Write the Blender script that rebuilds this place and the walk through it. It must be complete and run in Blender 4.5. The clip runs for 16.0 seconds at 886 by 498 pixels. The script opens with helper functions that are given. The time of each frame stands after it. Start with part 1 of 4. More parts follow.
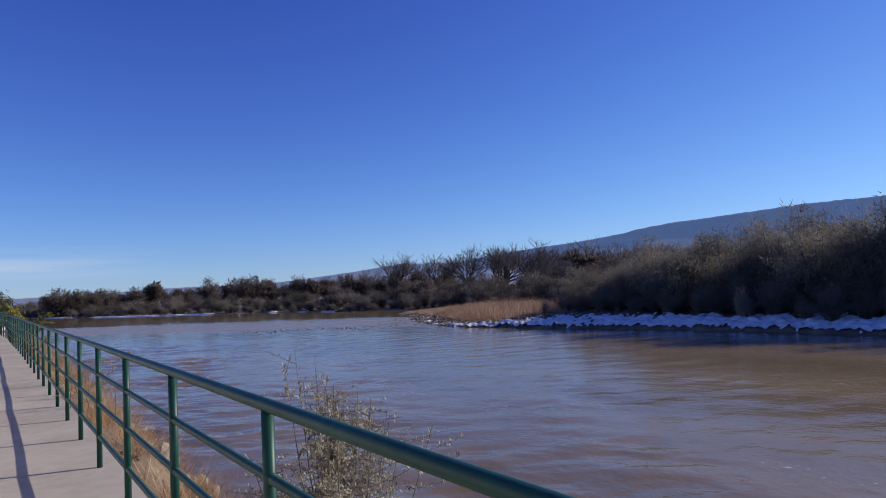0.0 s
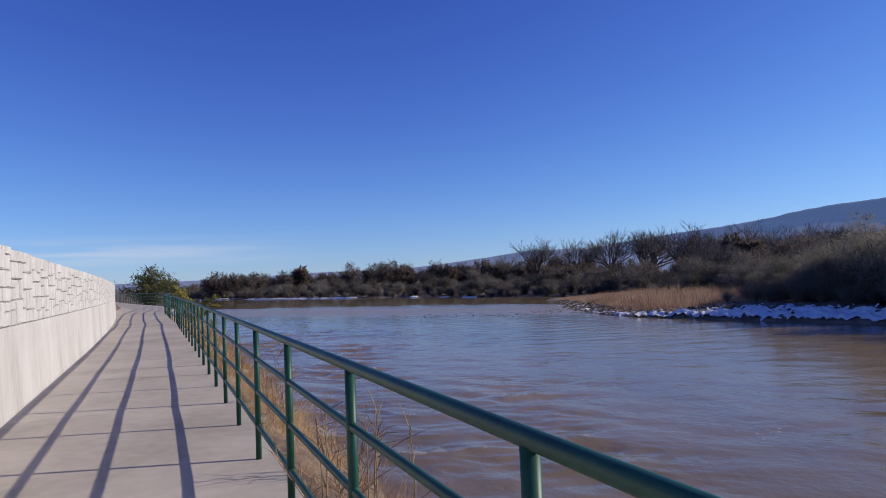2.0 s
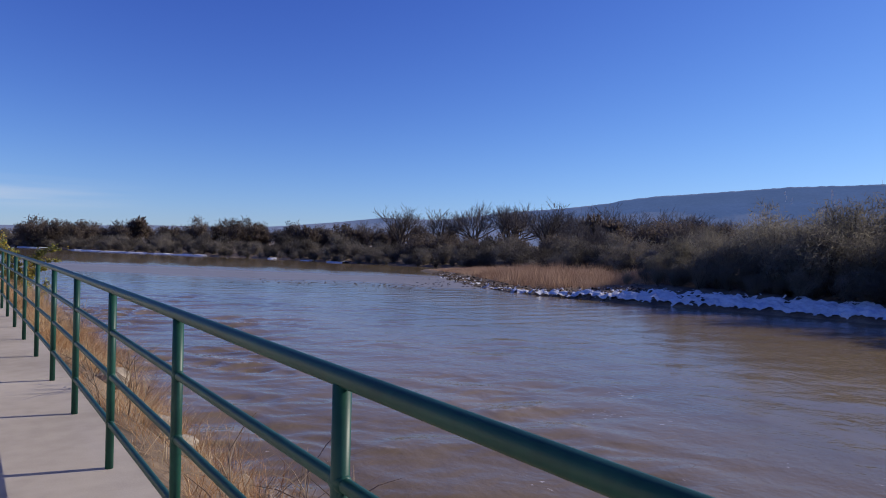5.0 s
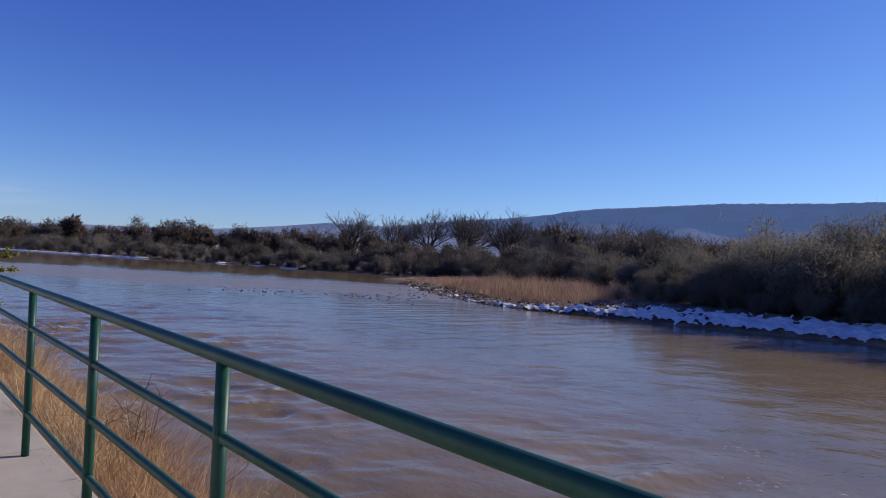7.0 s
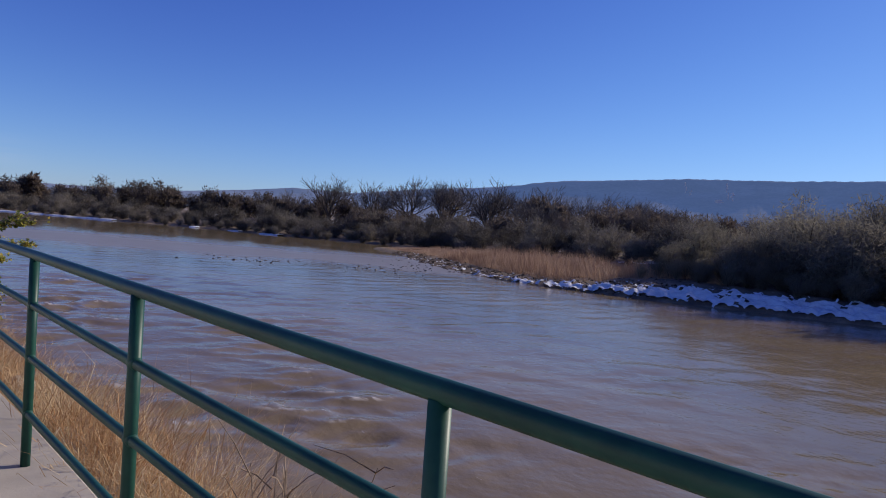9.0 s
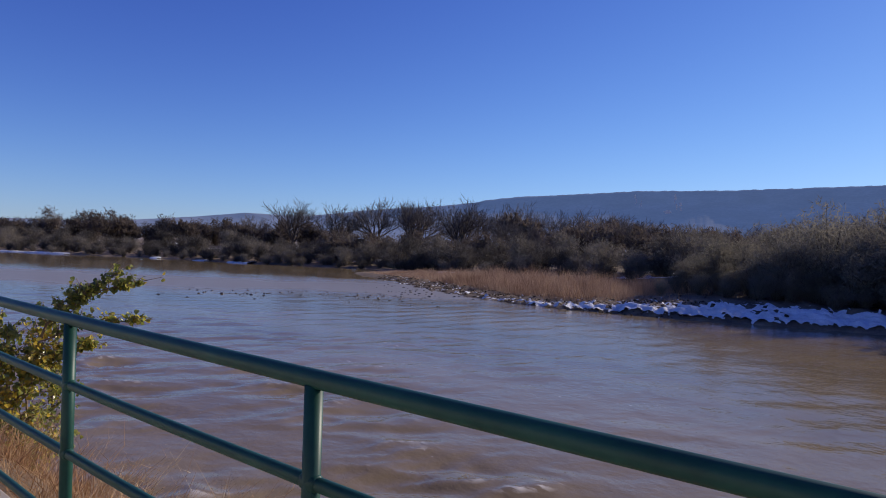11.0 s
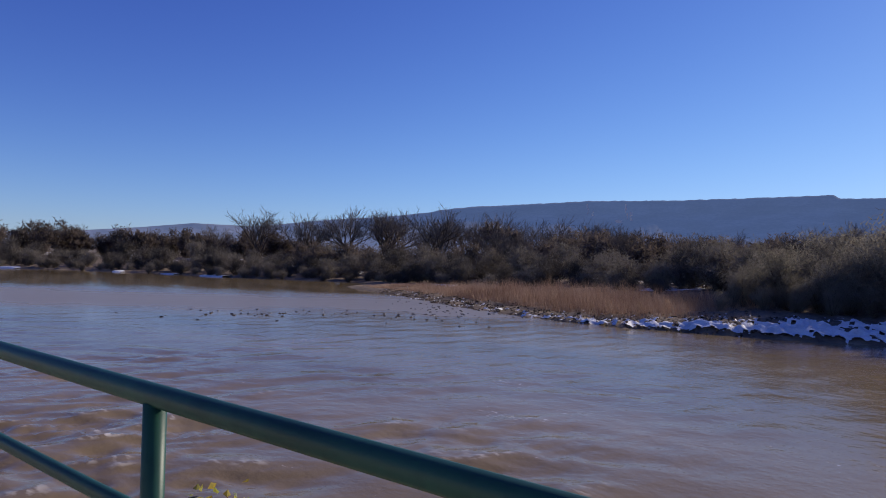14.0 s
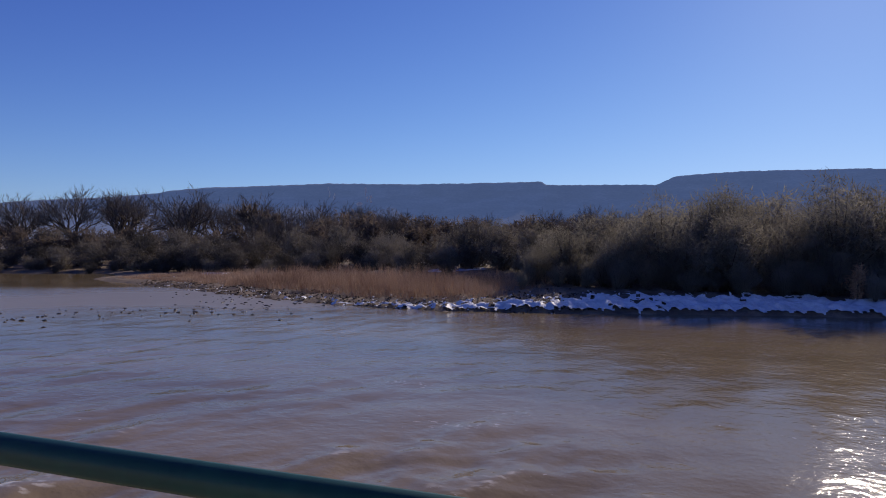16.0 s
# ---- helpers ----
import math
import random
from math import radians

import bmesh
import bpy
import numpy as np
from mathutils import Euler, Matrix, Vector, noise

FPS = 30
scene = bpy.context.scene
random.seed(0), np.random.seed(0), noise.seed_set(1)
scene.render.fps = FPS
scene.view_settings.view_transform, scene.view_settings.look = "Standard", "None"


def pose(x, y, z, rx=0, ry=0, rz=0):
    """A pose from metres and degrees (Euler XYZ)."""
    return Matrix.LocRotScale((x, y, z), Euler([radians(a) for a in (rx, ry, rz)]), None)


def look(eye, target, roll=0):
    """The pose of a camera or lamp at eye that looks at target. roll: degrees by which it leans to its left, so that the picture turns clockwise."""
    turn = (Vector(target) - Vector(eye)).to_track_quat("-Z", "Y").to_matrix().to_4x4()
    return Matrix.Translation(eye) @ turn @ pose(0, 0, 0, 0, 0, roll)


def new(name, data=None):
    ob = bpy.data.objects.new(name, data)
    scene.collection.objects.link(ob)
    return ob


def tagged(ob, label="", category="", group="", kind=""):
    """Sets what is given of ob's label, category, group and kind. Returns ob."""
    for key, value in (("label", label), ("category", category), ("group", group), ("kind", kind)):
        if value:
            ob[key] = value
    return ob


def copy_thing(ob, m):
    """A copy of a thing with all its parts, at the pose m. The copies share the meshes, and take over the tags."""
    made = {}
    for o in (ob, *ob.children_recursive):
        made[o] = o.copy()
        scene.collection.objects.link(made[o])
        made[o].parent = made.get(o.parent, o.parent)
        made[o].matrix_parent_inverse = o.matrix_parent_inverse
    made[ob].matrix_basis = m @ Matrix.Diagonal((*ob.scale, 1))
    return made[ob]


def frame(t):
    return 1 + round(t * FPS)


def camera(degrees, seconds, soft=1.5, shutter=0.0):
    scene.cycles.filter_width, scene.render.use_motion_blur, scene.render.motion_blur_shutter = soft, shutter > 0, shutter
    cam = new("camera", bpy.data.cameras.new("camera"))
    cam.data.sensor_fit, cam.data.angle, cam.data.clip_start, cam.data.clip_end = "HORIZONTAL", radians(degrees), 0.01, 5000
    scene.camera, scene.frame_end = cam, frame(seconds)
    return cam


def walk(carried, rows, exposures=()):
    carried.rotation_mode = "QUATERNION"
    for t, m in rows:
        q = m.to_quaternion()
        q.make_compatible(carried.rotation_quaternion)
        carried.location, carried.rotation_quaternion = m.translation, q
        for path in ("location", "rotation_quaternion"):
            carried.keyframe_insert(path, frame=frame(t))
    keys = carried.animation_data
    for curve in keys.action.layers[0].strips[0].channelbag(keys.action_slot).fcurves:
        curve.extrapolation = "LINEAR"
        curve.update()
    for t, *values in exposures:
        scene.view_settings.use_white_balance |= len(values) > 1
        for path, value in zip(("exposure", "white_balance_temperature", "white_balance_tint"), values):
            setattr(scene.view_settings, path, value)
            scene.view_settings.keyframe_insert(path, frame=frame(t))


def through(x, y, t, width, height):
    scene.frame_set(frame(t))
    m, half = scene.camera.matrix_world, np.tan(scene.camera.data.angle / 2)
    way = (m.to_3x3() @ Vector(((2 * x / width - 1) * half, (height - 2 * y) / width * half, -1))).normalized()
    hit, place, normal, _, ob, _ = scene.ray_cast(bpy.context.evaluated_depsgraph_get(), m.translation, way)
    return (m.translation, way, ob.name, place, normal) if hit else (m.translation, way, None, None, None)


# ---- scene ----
cam = camera(67.6, 16.0, soft=0.95)
PATH = [
    (0, (-0.642, -1.834, 1.157), (0.491, -0.190, 1.270), -2.67),
    (0.5, (-0.606, -0.436, 1.146), (0.388, 1.294, 1.286), -2.26),
    (1, (-0.582, 0.955, 1.135), (0.339, 2.726, 1.269), -2.22),
    (1.5, (-0.576, 2.322, 1.135), (0.312, 4.112, 1.210), -2.70),
    (2, (-0.579, 3.660, 1.128), (0.212, 5.495, 1.216), -2.20),
    (2.5, (-0.577, 4.994, 1.114), (0.117, 6.869, 1.165), -1.74),
    (3, (-0.573, 6.334, 1.106), (0.200, 8.179, 1.090), -0.60),
    (3.5, (-0.570, 7.675, 1.101), (0.363, 9.444, 1.071), 0.35),
    (4, (-0.570, 9.022, 1.100), (0.469, 10.730, 1.113), 0.00),
    (4.5, (-0.575, 10.366, 1.101), (0.544, 12.023, 1.100), 0.68),
    (7, (-0.702, 17.033, 1.135), (0.612, 18.540, 1.148), 2.75),
    (7.5, (-0.711, 18.434, 1.126), (0.629, 19.917, 1.199), 2.28),
    (8, (-0.712, 19.832, 1.106), (0.670, 21.277, 1.120), 2.55),
    (8.5, (-0.715, 21.226, 1.101), (0.692, 22.645, 1.025), 3.11),
    (9, (-0.734, 22.629, 1.088), (0.659, 24.063, 1.012), 4.10),
    (11.5, (-0.971, 29.459, 1.117), (0.555, 30.752, 1.135), 1.96),
    (12, (-0.947, 30.841, 1.112), (0.622, 32.082, 1.142), 2.72),
    (12.5, (-0.940, 32.227, 1.097), (0.635, 33.460, 1.100), 2.55),
    (13, (-0.942, 33.613, 1.090), (0.604, 34.881, 1.098), 2.32),
    (13.5, (-0.918, 34.942, 1.081), (0.613, 36.229, 1.072), 2.41),
    (14, (-0.906, 36.253, 1.087), (0.672, 37.482, 1.110), 1.63),
    (14.5, (-0.890, 37.594, 1.089), (0.779, 38.694, 1.139), 0.28),
    (15, (-0.865, 38.974, 1.089), (0.911, 39.894, 1.062), 0.53),
    (15.5, (-0.797, 40.360, 1.097), (1.062, 41.093, 1.029), 1.48),
    (16, (-0.728, 41.759, 1.106), (1.198, 42.299, 1.091), 0.60),
]
walk(cam, [(t, look(eye, target, roll)) for t, eye, target, roll in PATH],
     [(0, 0.0, 6500, 10), (4.5, 0.0, 6550, 10.5), (9, -0.08, 6600, 11), (12.5, -0.06, 6800, 12.5), (14.5, -0.14, 6850, 12.5), (15, -0.28, 6900, 13), (15.5, -0.04, 6950, 14), (16, -0.28, 6900, 14)])

# ---- world, sun, exposure ----
SUN_AZ, SUN_EL = 107.0, 24.5          # degrees clockwise from +y, and above the horizon
world = bpy.data.worlds.new("sky")
scene.world = world
world.use_nodes = True
wn, wl = world.node_tree.nodes, world.node_tree.links
sky = wn.new("ShaderNodeTexSky")
sky.sky_type = "NISHITA"
sky.sun_disc = False
sky.sun_elevation, sky.sun_rotation = radians(SUN_EL), radians(SUN_AZ)
sky.altitude, sky.air_density, sky.dust_density, sky.ozone_density = 1400, 1.0, 0.3, 2.5
# the clear, dry winter sky: deeper blue towards the zenith
SKY_STRENGTH = 0.11
split_sky, join_sky = wn.new("ShaderNodeSeparateColor"), wn.new("ShaderNodeCombineColor")
wl.new(sky.outputs["Color"], split_sky.inputs["Color"])
for channel, power, gain, soften in (("Red", 1.45, 1.09, 1.0), ("Green", 1.55, 1.48, 0.75), ("Blue", 1.13, 1.84, 0.4)):
    pw, gn, low, top = (wn.new("ShaderNodeMath") for _ in range(4))
    pw.operation, gn.operation, low.operation, top.operation = "POWER", "MULTIPLY", "MULTIPLY_ADD", "DIVIDE"
    low.inputs[1].default_value, low.inputs[2].default_value = soften * SKY_STRENGTH, 1.0
    pw.inputs[1].default_value = power
    gn.inputs[1].default_value = gain * SKY_STRENGTH ** (power - 1)
    wl.new(split_sky.outputs[channel], pw.inputs[0]), wl.new(pw.outputs[0], gn.inputs[0]), wl.new(gn.outputs[0], low.inputs[0])
    wl.new(gn.outputs[0], top.inputs[0]), wl.new(low.outputs[0], top.inputs[1]), wl.new(top.outputs[0], join_sky.inputs[channel])
wl.new(join_sky.outputs["Color"], wn["Background"].inputs["Color"])
wn["Background"].inputs["Strength"].default_value = SKY_STRENGTH

sun_data = bpy.data.lights.new("sun", "SUN")
sun_data.energy, sun_data.angle, sun_data.color = 5.0, radians(0.5), (1.0, 0.915, 0.79)
sun_ob = new("sun", sun_data)
_a, _e = radians(SUN_AZ), radians(SUN_EL)
SUN_DIR = Vector((math.sin(_a) * math.cos(_e), math.cos(_a) * math.cos(_e), math.sin(_e)))
sun_ob.rotation_euler = SUN_DIR.to_track_quat("Z", "Y").to_euler()
scene.view_settings.exposure = 0.0

RNG = random.Random(7)
NPR = np.random.default_rng(11)


# ---- materials ----
WATER_Z = -3.1

def material(name, colours, scale=4.0, rough=0.8, bump=0.2, bump_scale=30.0, metallic=0.0, detail=6.0,
             island=0.0, per_object=0.0, stretch=(1, 1, 1), bump_dist=0.02, spec=0.4, through=0.0):
    """Two scales of noise between the colours, with fine relief. island / per_object: how far the colour also varies piece by piece."""
    m = bpy.data.materials.new(name)
    m.use_nodes = True
    n, l = m.node_tree.nodes, m.node_tree.links
    p = n["Principled BSDF"]
    geo = n.new("ShaderNodeNewGeometry")
    mp = n.new("ShaderNodeMapping")
    mp.inputs["Scale"].default_value = stretch
    l.new(geo.outputs["Position"], mp.inputs["Vector"])
    a = n.new("ShaderNodeTexNoise")
    a.inputs["Scale"].default_value, a.inputs["Detail"].default_value = scale, detail
    b = n.new("ShaderNodeTexNoise")
    b.inputs["Scale"].default_value, b.inputs["Detail"].default_value = scale * 9.0, 4.0
    l.new(mp.outputs[0], a.inputs["Vector"]), l.new(mp.outputs[0], b.inputs["Vector"])
    mix = n.new("ShaderNodeMath")
    mix.operation = "MULTIPLY_ADD"
    l.new(b.outputs["Fac"], mix.inputs[0])
    mix.inputs[1].default_value = 0.45
    l.new(a.outputs["Fac"], mix.inputs[2])
    last = mix.outputs[0]
    off = n.new("ShaderNodeMath")
    off.operation = "ADD"
    l.new(last, off.inputs[0])
    off.inputs[1].default_value = -0.225
    last = off.outputs[0]
    for amount, node, socket in ((island, geo, "Random Per Island"), (per_object, None, "Random")):
        if amount:
            node = node or n.new("ShaderNodeObjectInfo")
            r = n.new("ShaderNodeMath")
            r.operation = "MULTIPLY_ADD"
            l.new(node.outputs[socket], r.inputs[0])
            r.inputs[1].default_value = amount
            r.inputs[2].default_value = -amount / 2
            s = n.new("ShaderNodeMath")
            s.operation = "ADD"
            l.new(last, s.inputs[0]), l.new(r.outputs[0], s.inputs[1])
            last = s.outputs[0]
    ramp = n.new("ShaderNodeValToRGB")
    l.new(last, ramp.inputs["Fac"])
    k = len(colours)
    while len(ramp.color_ramp.elements) < k:
        ramp.color_ramp.elements.new(0.5)
    for i, c in enumerate(colours):
        ramp.color_ramp.elements[i].position = 0.28 + 0.44 * i / max(1, k - 1)
        ramp.color_ramp.elements[i].color = (*c, 1)
    l.new(ramp.outputs["Color"], p.inputs["Base Color"])
    p.inputs["Roughness"].default_value, p.inputs["Metallic"].default_value = rough, metallic
    p.inputs["Specular IOR Level"].default_value = spec
    if bump:
        c = n.new("ShaderNodeTexNoise")
        c.inputs["Scale"].default_value, c.inputs["Detail"].default_value = bump_scale, 5.0
        l.new(mp.outputs[0], c.inputs["Vector"])
        bp = n.new("ShaderNodeBump")
        bp.inputs["Strength"].default_value, bp.inputs["Distance"].default_value = bump, bump_dist
        l.new(c.outputs["Fac"], bp.inputs["Height"]), l.new(bp.outputs[0], p.inputs["Normal"])
    if through:
        t = n.new("ShaderNodeBsdfTranslucent")
        l.new(ramp.outputs["Color"], t.inputs["Color"])
        ms = n.new("ShaderNodeMixShader")
        ms.inputs[0].default_value = through
        l.new(p.outputs[0], ms.inputs[1]), l.new(t.outputs[0], ms.inputs[2])
        l.new(ms.outputs[0], n["Material Output"].inputs["Surface"])
    return m


def water_material():
    m = bpy.data.materials.new("muddy_water")
    m.use_nodes = True
    n, l = m.node_tree.nodes, m.node_tree.links
    p = n["Principled BSDF"]
    geo = n.new("ShaderNodeNewGeometry")

    def noise_at(scale, detail, stretch, rot=0.6):
        mp = n.new("ShaderNodeMapping")
        mp.inputs["Scale"].default_value = stretch
        mp.inputs["Rotation"].default_value = (0, 0, rot)
        l.new(geo.outputs["Position"], mp.inputs["Vector"])
        t = n.new("ShaderNodeTexNoise")
        t.inputs["Scale"].default_value, t.inputs["Detail"].default_value = scale, detail
        l.new(mp.outputs[0], t.inputs["Vector"])
        return t.outputs["Fac"]

    silt = noise_at(0.16, 5, (1, 0.35, 1), 0.35)
    ramp = n.new("ShaderNodeValToRGB")
    ramp.color_ramp.elements[0].position, ramp.color_ramp.elements[0].color = 0.34, (0.162, 0.118, 0.064, 1)
    ramp.color_ramp.elements[1].position, ramp.color_ramp.elements[1].color = 0.66, (0.248, 0.187, 0.11, 1)
    l.new(silt, ramp.inputs["Fac"])
    # scattered flecks of foam
    fleck, patch = noise_at(9.0, 3, (1, 0.6, 1)), noise_at(0.5, 3, (1, 0.5, 1))
    mul = n.new("ShaderNodeMath")
    mul.operation = "MULTIPLY"
    l.new(fleck, mul.inputs[0]), l.new(patch, mul.inputs[1])
    fr = n.new("ShaderNodeValToRGB")
    fr.color_ramp.elements[0].position, fr.color_ramp.elements[1].position = 0.435, 0.47
    l.new(mul.outputs[0], fr.inputs["Fac"])
    mx = n.new("ShaderNodeMix")
    mx.data_type = "RGBA"
    l.new(fr.outputs["Color"], mx.inputs["Factor"])
    l.new(ramp.outputs["Color"], mx.inputs["A"])
    mx.inputs["B"].default_value = (0.5, 0.44, 0.38, 1)
    # torn foam on the crests of the standing waves
    level, crest, torn, foam = n.new("ShaderNodeSeparateXYZ"), n.new("ShaderNodeMapRange"), n.new("ShaderNodeMapRange"), n.new("ShaderNodeMath")
    l.new(geo.outputs["Position"], level.inputs[0]), l.new(level.outputs["Z"], crest.inputs["Value"])
    crest.inputs["From Min"].default_value, crest.inputs["From Max"].default_value = WATER_Z + 0.035, WATER_Z + 0.085
    torn.inputs["From Min"].default_value, torn.inputs["From Max"].default_value = 0.5, 0.62
    l.new(noise_at(5.0, 5, (1, 0.45, 1), 0.9), torn.inputs["Value"])
    foam.operation = "MULTIPLY"
    l.new(crest.outputs[0], foam.inputs[0]), l.new(torn.outputs[0], foam.inputs[1])
    caps = n.new("ShaderNodeMix")
    caps.data_type = "RGBA"
    l.new(foam.outputs[0], caps.inputs["Factor"]), l.new(mx.outputs["Result"], caps.inputs["A"])
    caps.inputs["B"].default_value = (0.62, 0.56, 0.47, 1)
    # the broken, sandy water over the shoal that crosses the river
    sep = n.new("ShaderNodeSeparateXYZ")
    l.new(geo.outputs["Position"], sep.inputs[0])
    across = n.new("ShaderNodeMath")
    across.operation = "MULTIPLY_ADD"
    l.new(sep.outputs["X"], across.inputs[0])
    across.inputs[1].default_value = 1.2
    l.new(sep.outputs["Y"], across.inputs[2])
    wob = n.new("ShaderNodeMath")
    wob.operation = "MULTIPLY_ADD"
    l.new(noise_at(0.09, 4, (1, 1, 1)), wob.inputs[0])
    wob.inputs[1].default_value = 26.0
    l.new(across.outputs[0], wob.inputs[2])
    band = n.new("ShaderNodeValToRGB")
    e = band.color_ramp.elements
    e[0].position, e[0].color = 0.0, (0, 0, 0, 1)
    e[1].position, e[1].color = 1.0, (0, 0, 0, 1)
    for pos, val in ((0.116, 0.0), (0.126, 1.0), (0.146, 1.0), (0.162, 0.0)):
        q = e.new(pos)
        q.color = (val, val, val, 1)
    sc = n.new("ShaderNodeMath")
    sc.operation = "MULTIPLY"
    sc.inputs[1].default_value = 0.001
    l.new(wob.outputs[0], sc.inputs[0]), l.new(sc.outputs[0], band.inputs["Fac"])
    sand = n.new("ShaderNodeMix")
    sand.data_type = "RGBA"
    half = n.new("ShaderNodeMath")
    half.operation = "MULTIPLY"
    half.inputs[1].default_value = 0.8
    l.new(band.outputs["Color"], half.inputs[0]), l.new(half.outputs[0], sand.inputs["Factor"])
    l.new(caps.outputs["Result"], sand.inputs["A"])
    sand.inputs["B"].default_value = (0.29, 0.235, 0.165, 1)
    l.new(sand.outputs["Result"], p.inputs["Base Color"])
    rg = n.new("ShaderNodeMapRange")
    rg.inputs["To Min"].default_value, rg.inputs["To Max"].default_value = 0.06, 0.3
    l.new(band.outputs["Color"], rg.inputs["Value"]), l.new(rg.outputs[0], p.inputs["Roughness"])
    p.inputs["IOR"].default_value = 1.33
    p.inputs["Specular IOR Level"].default_value = 0.3
    # ripples: strong in the current, faint in the still channel under the far bank
    still = n.new("ShaderNodeMapRange")
    for name, value in (("From Min", 152.0), ("From Max", 172.0), ("To Min", 1.0), ("To Max", 0.10)):
        still.inputs[name].default_value = value
    l.new(wob.outputs[0], still.inputs["Value"])
    prev = None
    for h, dist, s in ((noise_at(0.95, 4, (1, 0.8, 1), 0.75), 0.10, 0.2), (noise_at(2.4, 5, (1, 0.85, 1), 0.6), 0.06, 0.28),
                       (noise_at(6.5, 4, (1, 0.8, 1), 0.9), 0.022, 0.32), (noise_at(17.0, 3, (1, 0.7, 1), 0.3), 0.008, 0.18)):
        bp, k = n.new("ShaderNodeBump"), n.new("ShaderNodeMath")
        k.operation = "MULTIPLY"
        k.inputs[1].default_value = s
        l.new(still.outputs[0], k.inputs[0]), l.new(k.outputs[0], bp.inputs["Strength"])
        bp.inputs["Distance"].default_value = dist
        l.new(h, bp.inputs["Height"])
        if prev:
            l.new(prev, bp.inputs["Normal"])
        prev = bp.outputs[0]
    l.new(prev, p.inputs["Normal"])
    return m


def ground_material():
    """Dry soil and trampled grass with patches of old snow."""
    m = material("river_ground", [(0.09, 0.065, 0.045), (0.17, 0.12, 0.08), (0.26, 0.19, 0.12)], 0.7, 0.95, 0.6, 9.0, bump_dist=0.05)
    n, l = m.node_tree.nodes, m.node_tree.links
    p = n["Principled BSDF"]
    src = p.inputs["Base Color"].links[0].from_socket
    geo = n.new("ShaderNodeNewGeometry")
    t = n.new("ShaderNodeTexNoise")
    t.inputs["Scale"].default_value, t.inputs["Detail"].default_value = 0.11, 7
    l.new(geo.outputs["Position"], t.inputs["Vector"])
    r = n.new("ShaderNodeValToRGB")
    r.color_ramp.elements[0].position, r.color_ramp.elements[1].position = 0.60, 0.64
    l.new(t.outputs["Fac"], r.inputs["Fac"])
    sep = n.new("ShaderNodeSeparateXYZ")
    l.new(geo.outputs["Position"], sep.inputs[0])
    far = n.new("ShaderNodeMath")
    far.operation = "GREATER_THAN"
    far.inputs[1].default_value = 64.0
    l.new(sep.outputs["X"], far.inputs[0])
    mul = n.new("ShaderNodeMath")
    mul.operation = "MULTIPLY"
    l.new(r.outputs["Color"], mul.inputs[0]), l.new(far.outputs[0], mul.inputs[1])
    mx = n.new("ShaderNodeMix")
    mx.data_type = "RGBA"
    l.new(mul.outputs[0], mx.inputs["Factor"]), l.new(src, mx.inputs["A"])
    mx.inputs["B"].default_value = (0.78, 0.8, 0.84, 1)
    l.new(mx.outputs["Result"], p.inputs["Base Color"])
    return m


M_CONC = material("path_concrete", [(0.33, 0.288, 0.238), (0.405, 0.355, 0.297), (0.465, 0.412, 0.347)], 0.9, 0.85, 0.25, 90, bump_dist=0.004, per_object=0.12)
M_WALL = material("wall_concrete", [(0.37, 0.35, 0.325), (0.46, 0.44, 0.415), (0.52, 0.505, 0.48)], 1.3, 0.85, 0.25, 40, stretch=(1, 1, 0.3), bump_dist=0.006)
M_STONE = material("cast_stone", [(0.43, 0.41, 0.395), (0.485, 0.468, 0.455), (0.53, 0.515, 0.5)], 3.0, 0.9, 0.6, 22, per_object=0.2, bump_dist=0.015)
M_GREEN = material("green_paint", [(0.006, 0.042, 0.032), (0.009, 0.057, 0.042), (0.013, 0.073, 0.052)], 5.0, 0.46, 0.08, 120, bump_dist=0.002, spec=0.3)
M_DARK = material("dark_joint", [(0.01, 0.015, 0.014), (0.02, 0.025, 0.022)], 20, 0.6, 0.1)
M_WATER = water_material()
M_GROUND = ground_material()
M_SNOW = material("old_snow", [(0.55, 0.545, 0.545), (0.7, 0.695, 0.69), (0.82, 0.815, 0.81)], 1.4, 0.6, 0.8, 7.0, bump_dist=0.06)
M_ROCK = material("bank_rock", [(0.16, 0.13, 0.1), (0.3, 0.25, 0.19), (0.42, 0.36, 0.28)], 3.0, 0.9, 0.6, 25, per_object=0.3)
M_WETSTONE = material("wet_stone", [(0.02, 0.017, 0.014), (0.05, 0.04, 0.035)], 6.0, 0.4, 0.4, 20, per_object=0.3)
M_DEBRIS = material("dark_debris", [(0.035, 0.026, 0.02), (0.085, 0.062, 0.045), (0.15, 0.11, 0.08)], 2.0, 0.95, 0.4, 20, island=0.4, spec=0.1)
M_GRASS = material("dry_grass", [(0.23, 0.11, 0.05), (0.40, 0.22, 0.10), (0.5, 0.33, 0.175), (0.6, 0.48, 0.31)], 0.8, 0.8, 0, island=0.35, through=0.25)
M_REED = material("dry_reed", [(0.26, 0.15, 0.095), (0.42, 0.26, 0.165), (0.56, 0.39, 0.255)], 0.25, 0.85, 0, island=0.25, through=0.3)
M_BARK = material("bark", [(0.05, 0.035, 0.026), (0.10, 0.075, 0.055), (0.15, 0.12, 0.09)], 3.0, 0.9, 0.5, 20, stretch=(1, 1, 0.25))
M_TWIG = material("bare_twigs", [(0.11, 0.09, 0.078), (0.19, 0.155, 0.13)], 0.6, 0.9, 0, island=0.3)
M_RUST = material("rusty_leaves", [(0.085, 0.067, 0.055), (0.13, 0.102, 0.083), (0.185, 0.145, 0.118)], 0.3, 0.9, 0, island=0.3, per_object=0.3, through=0.45)
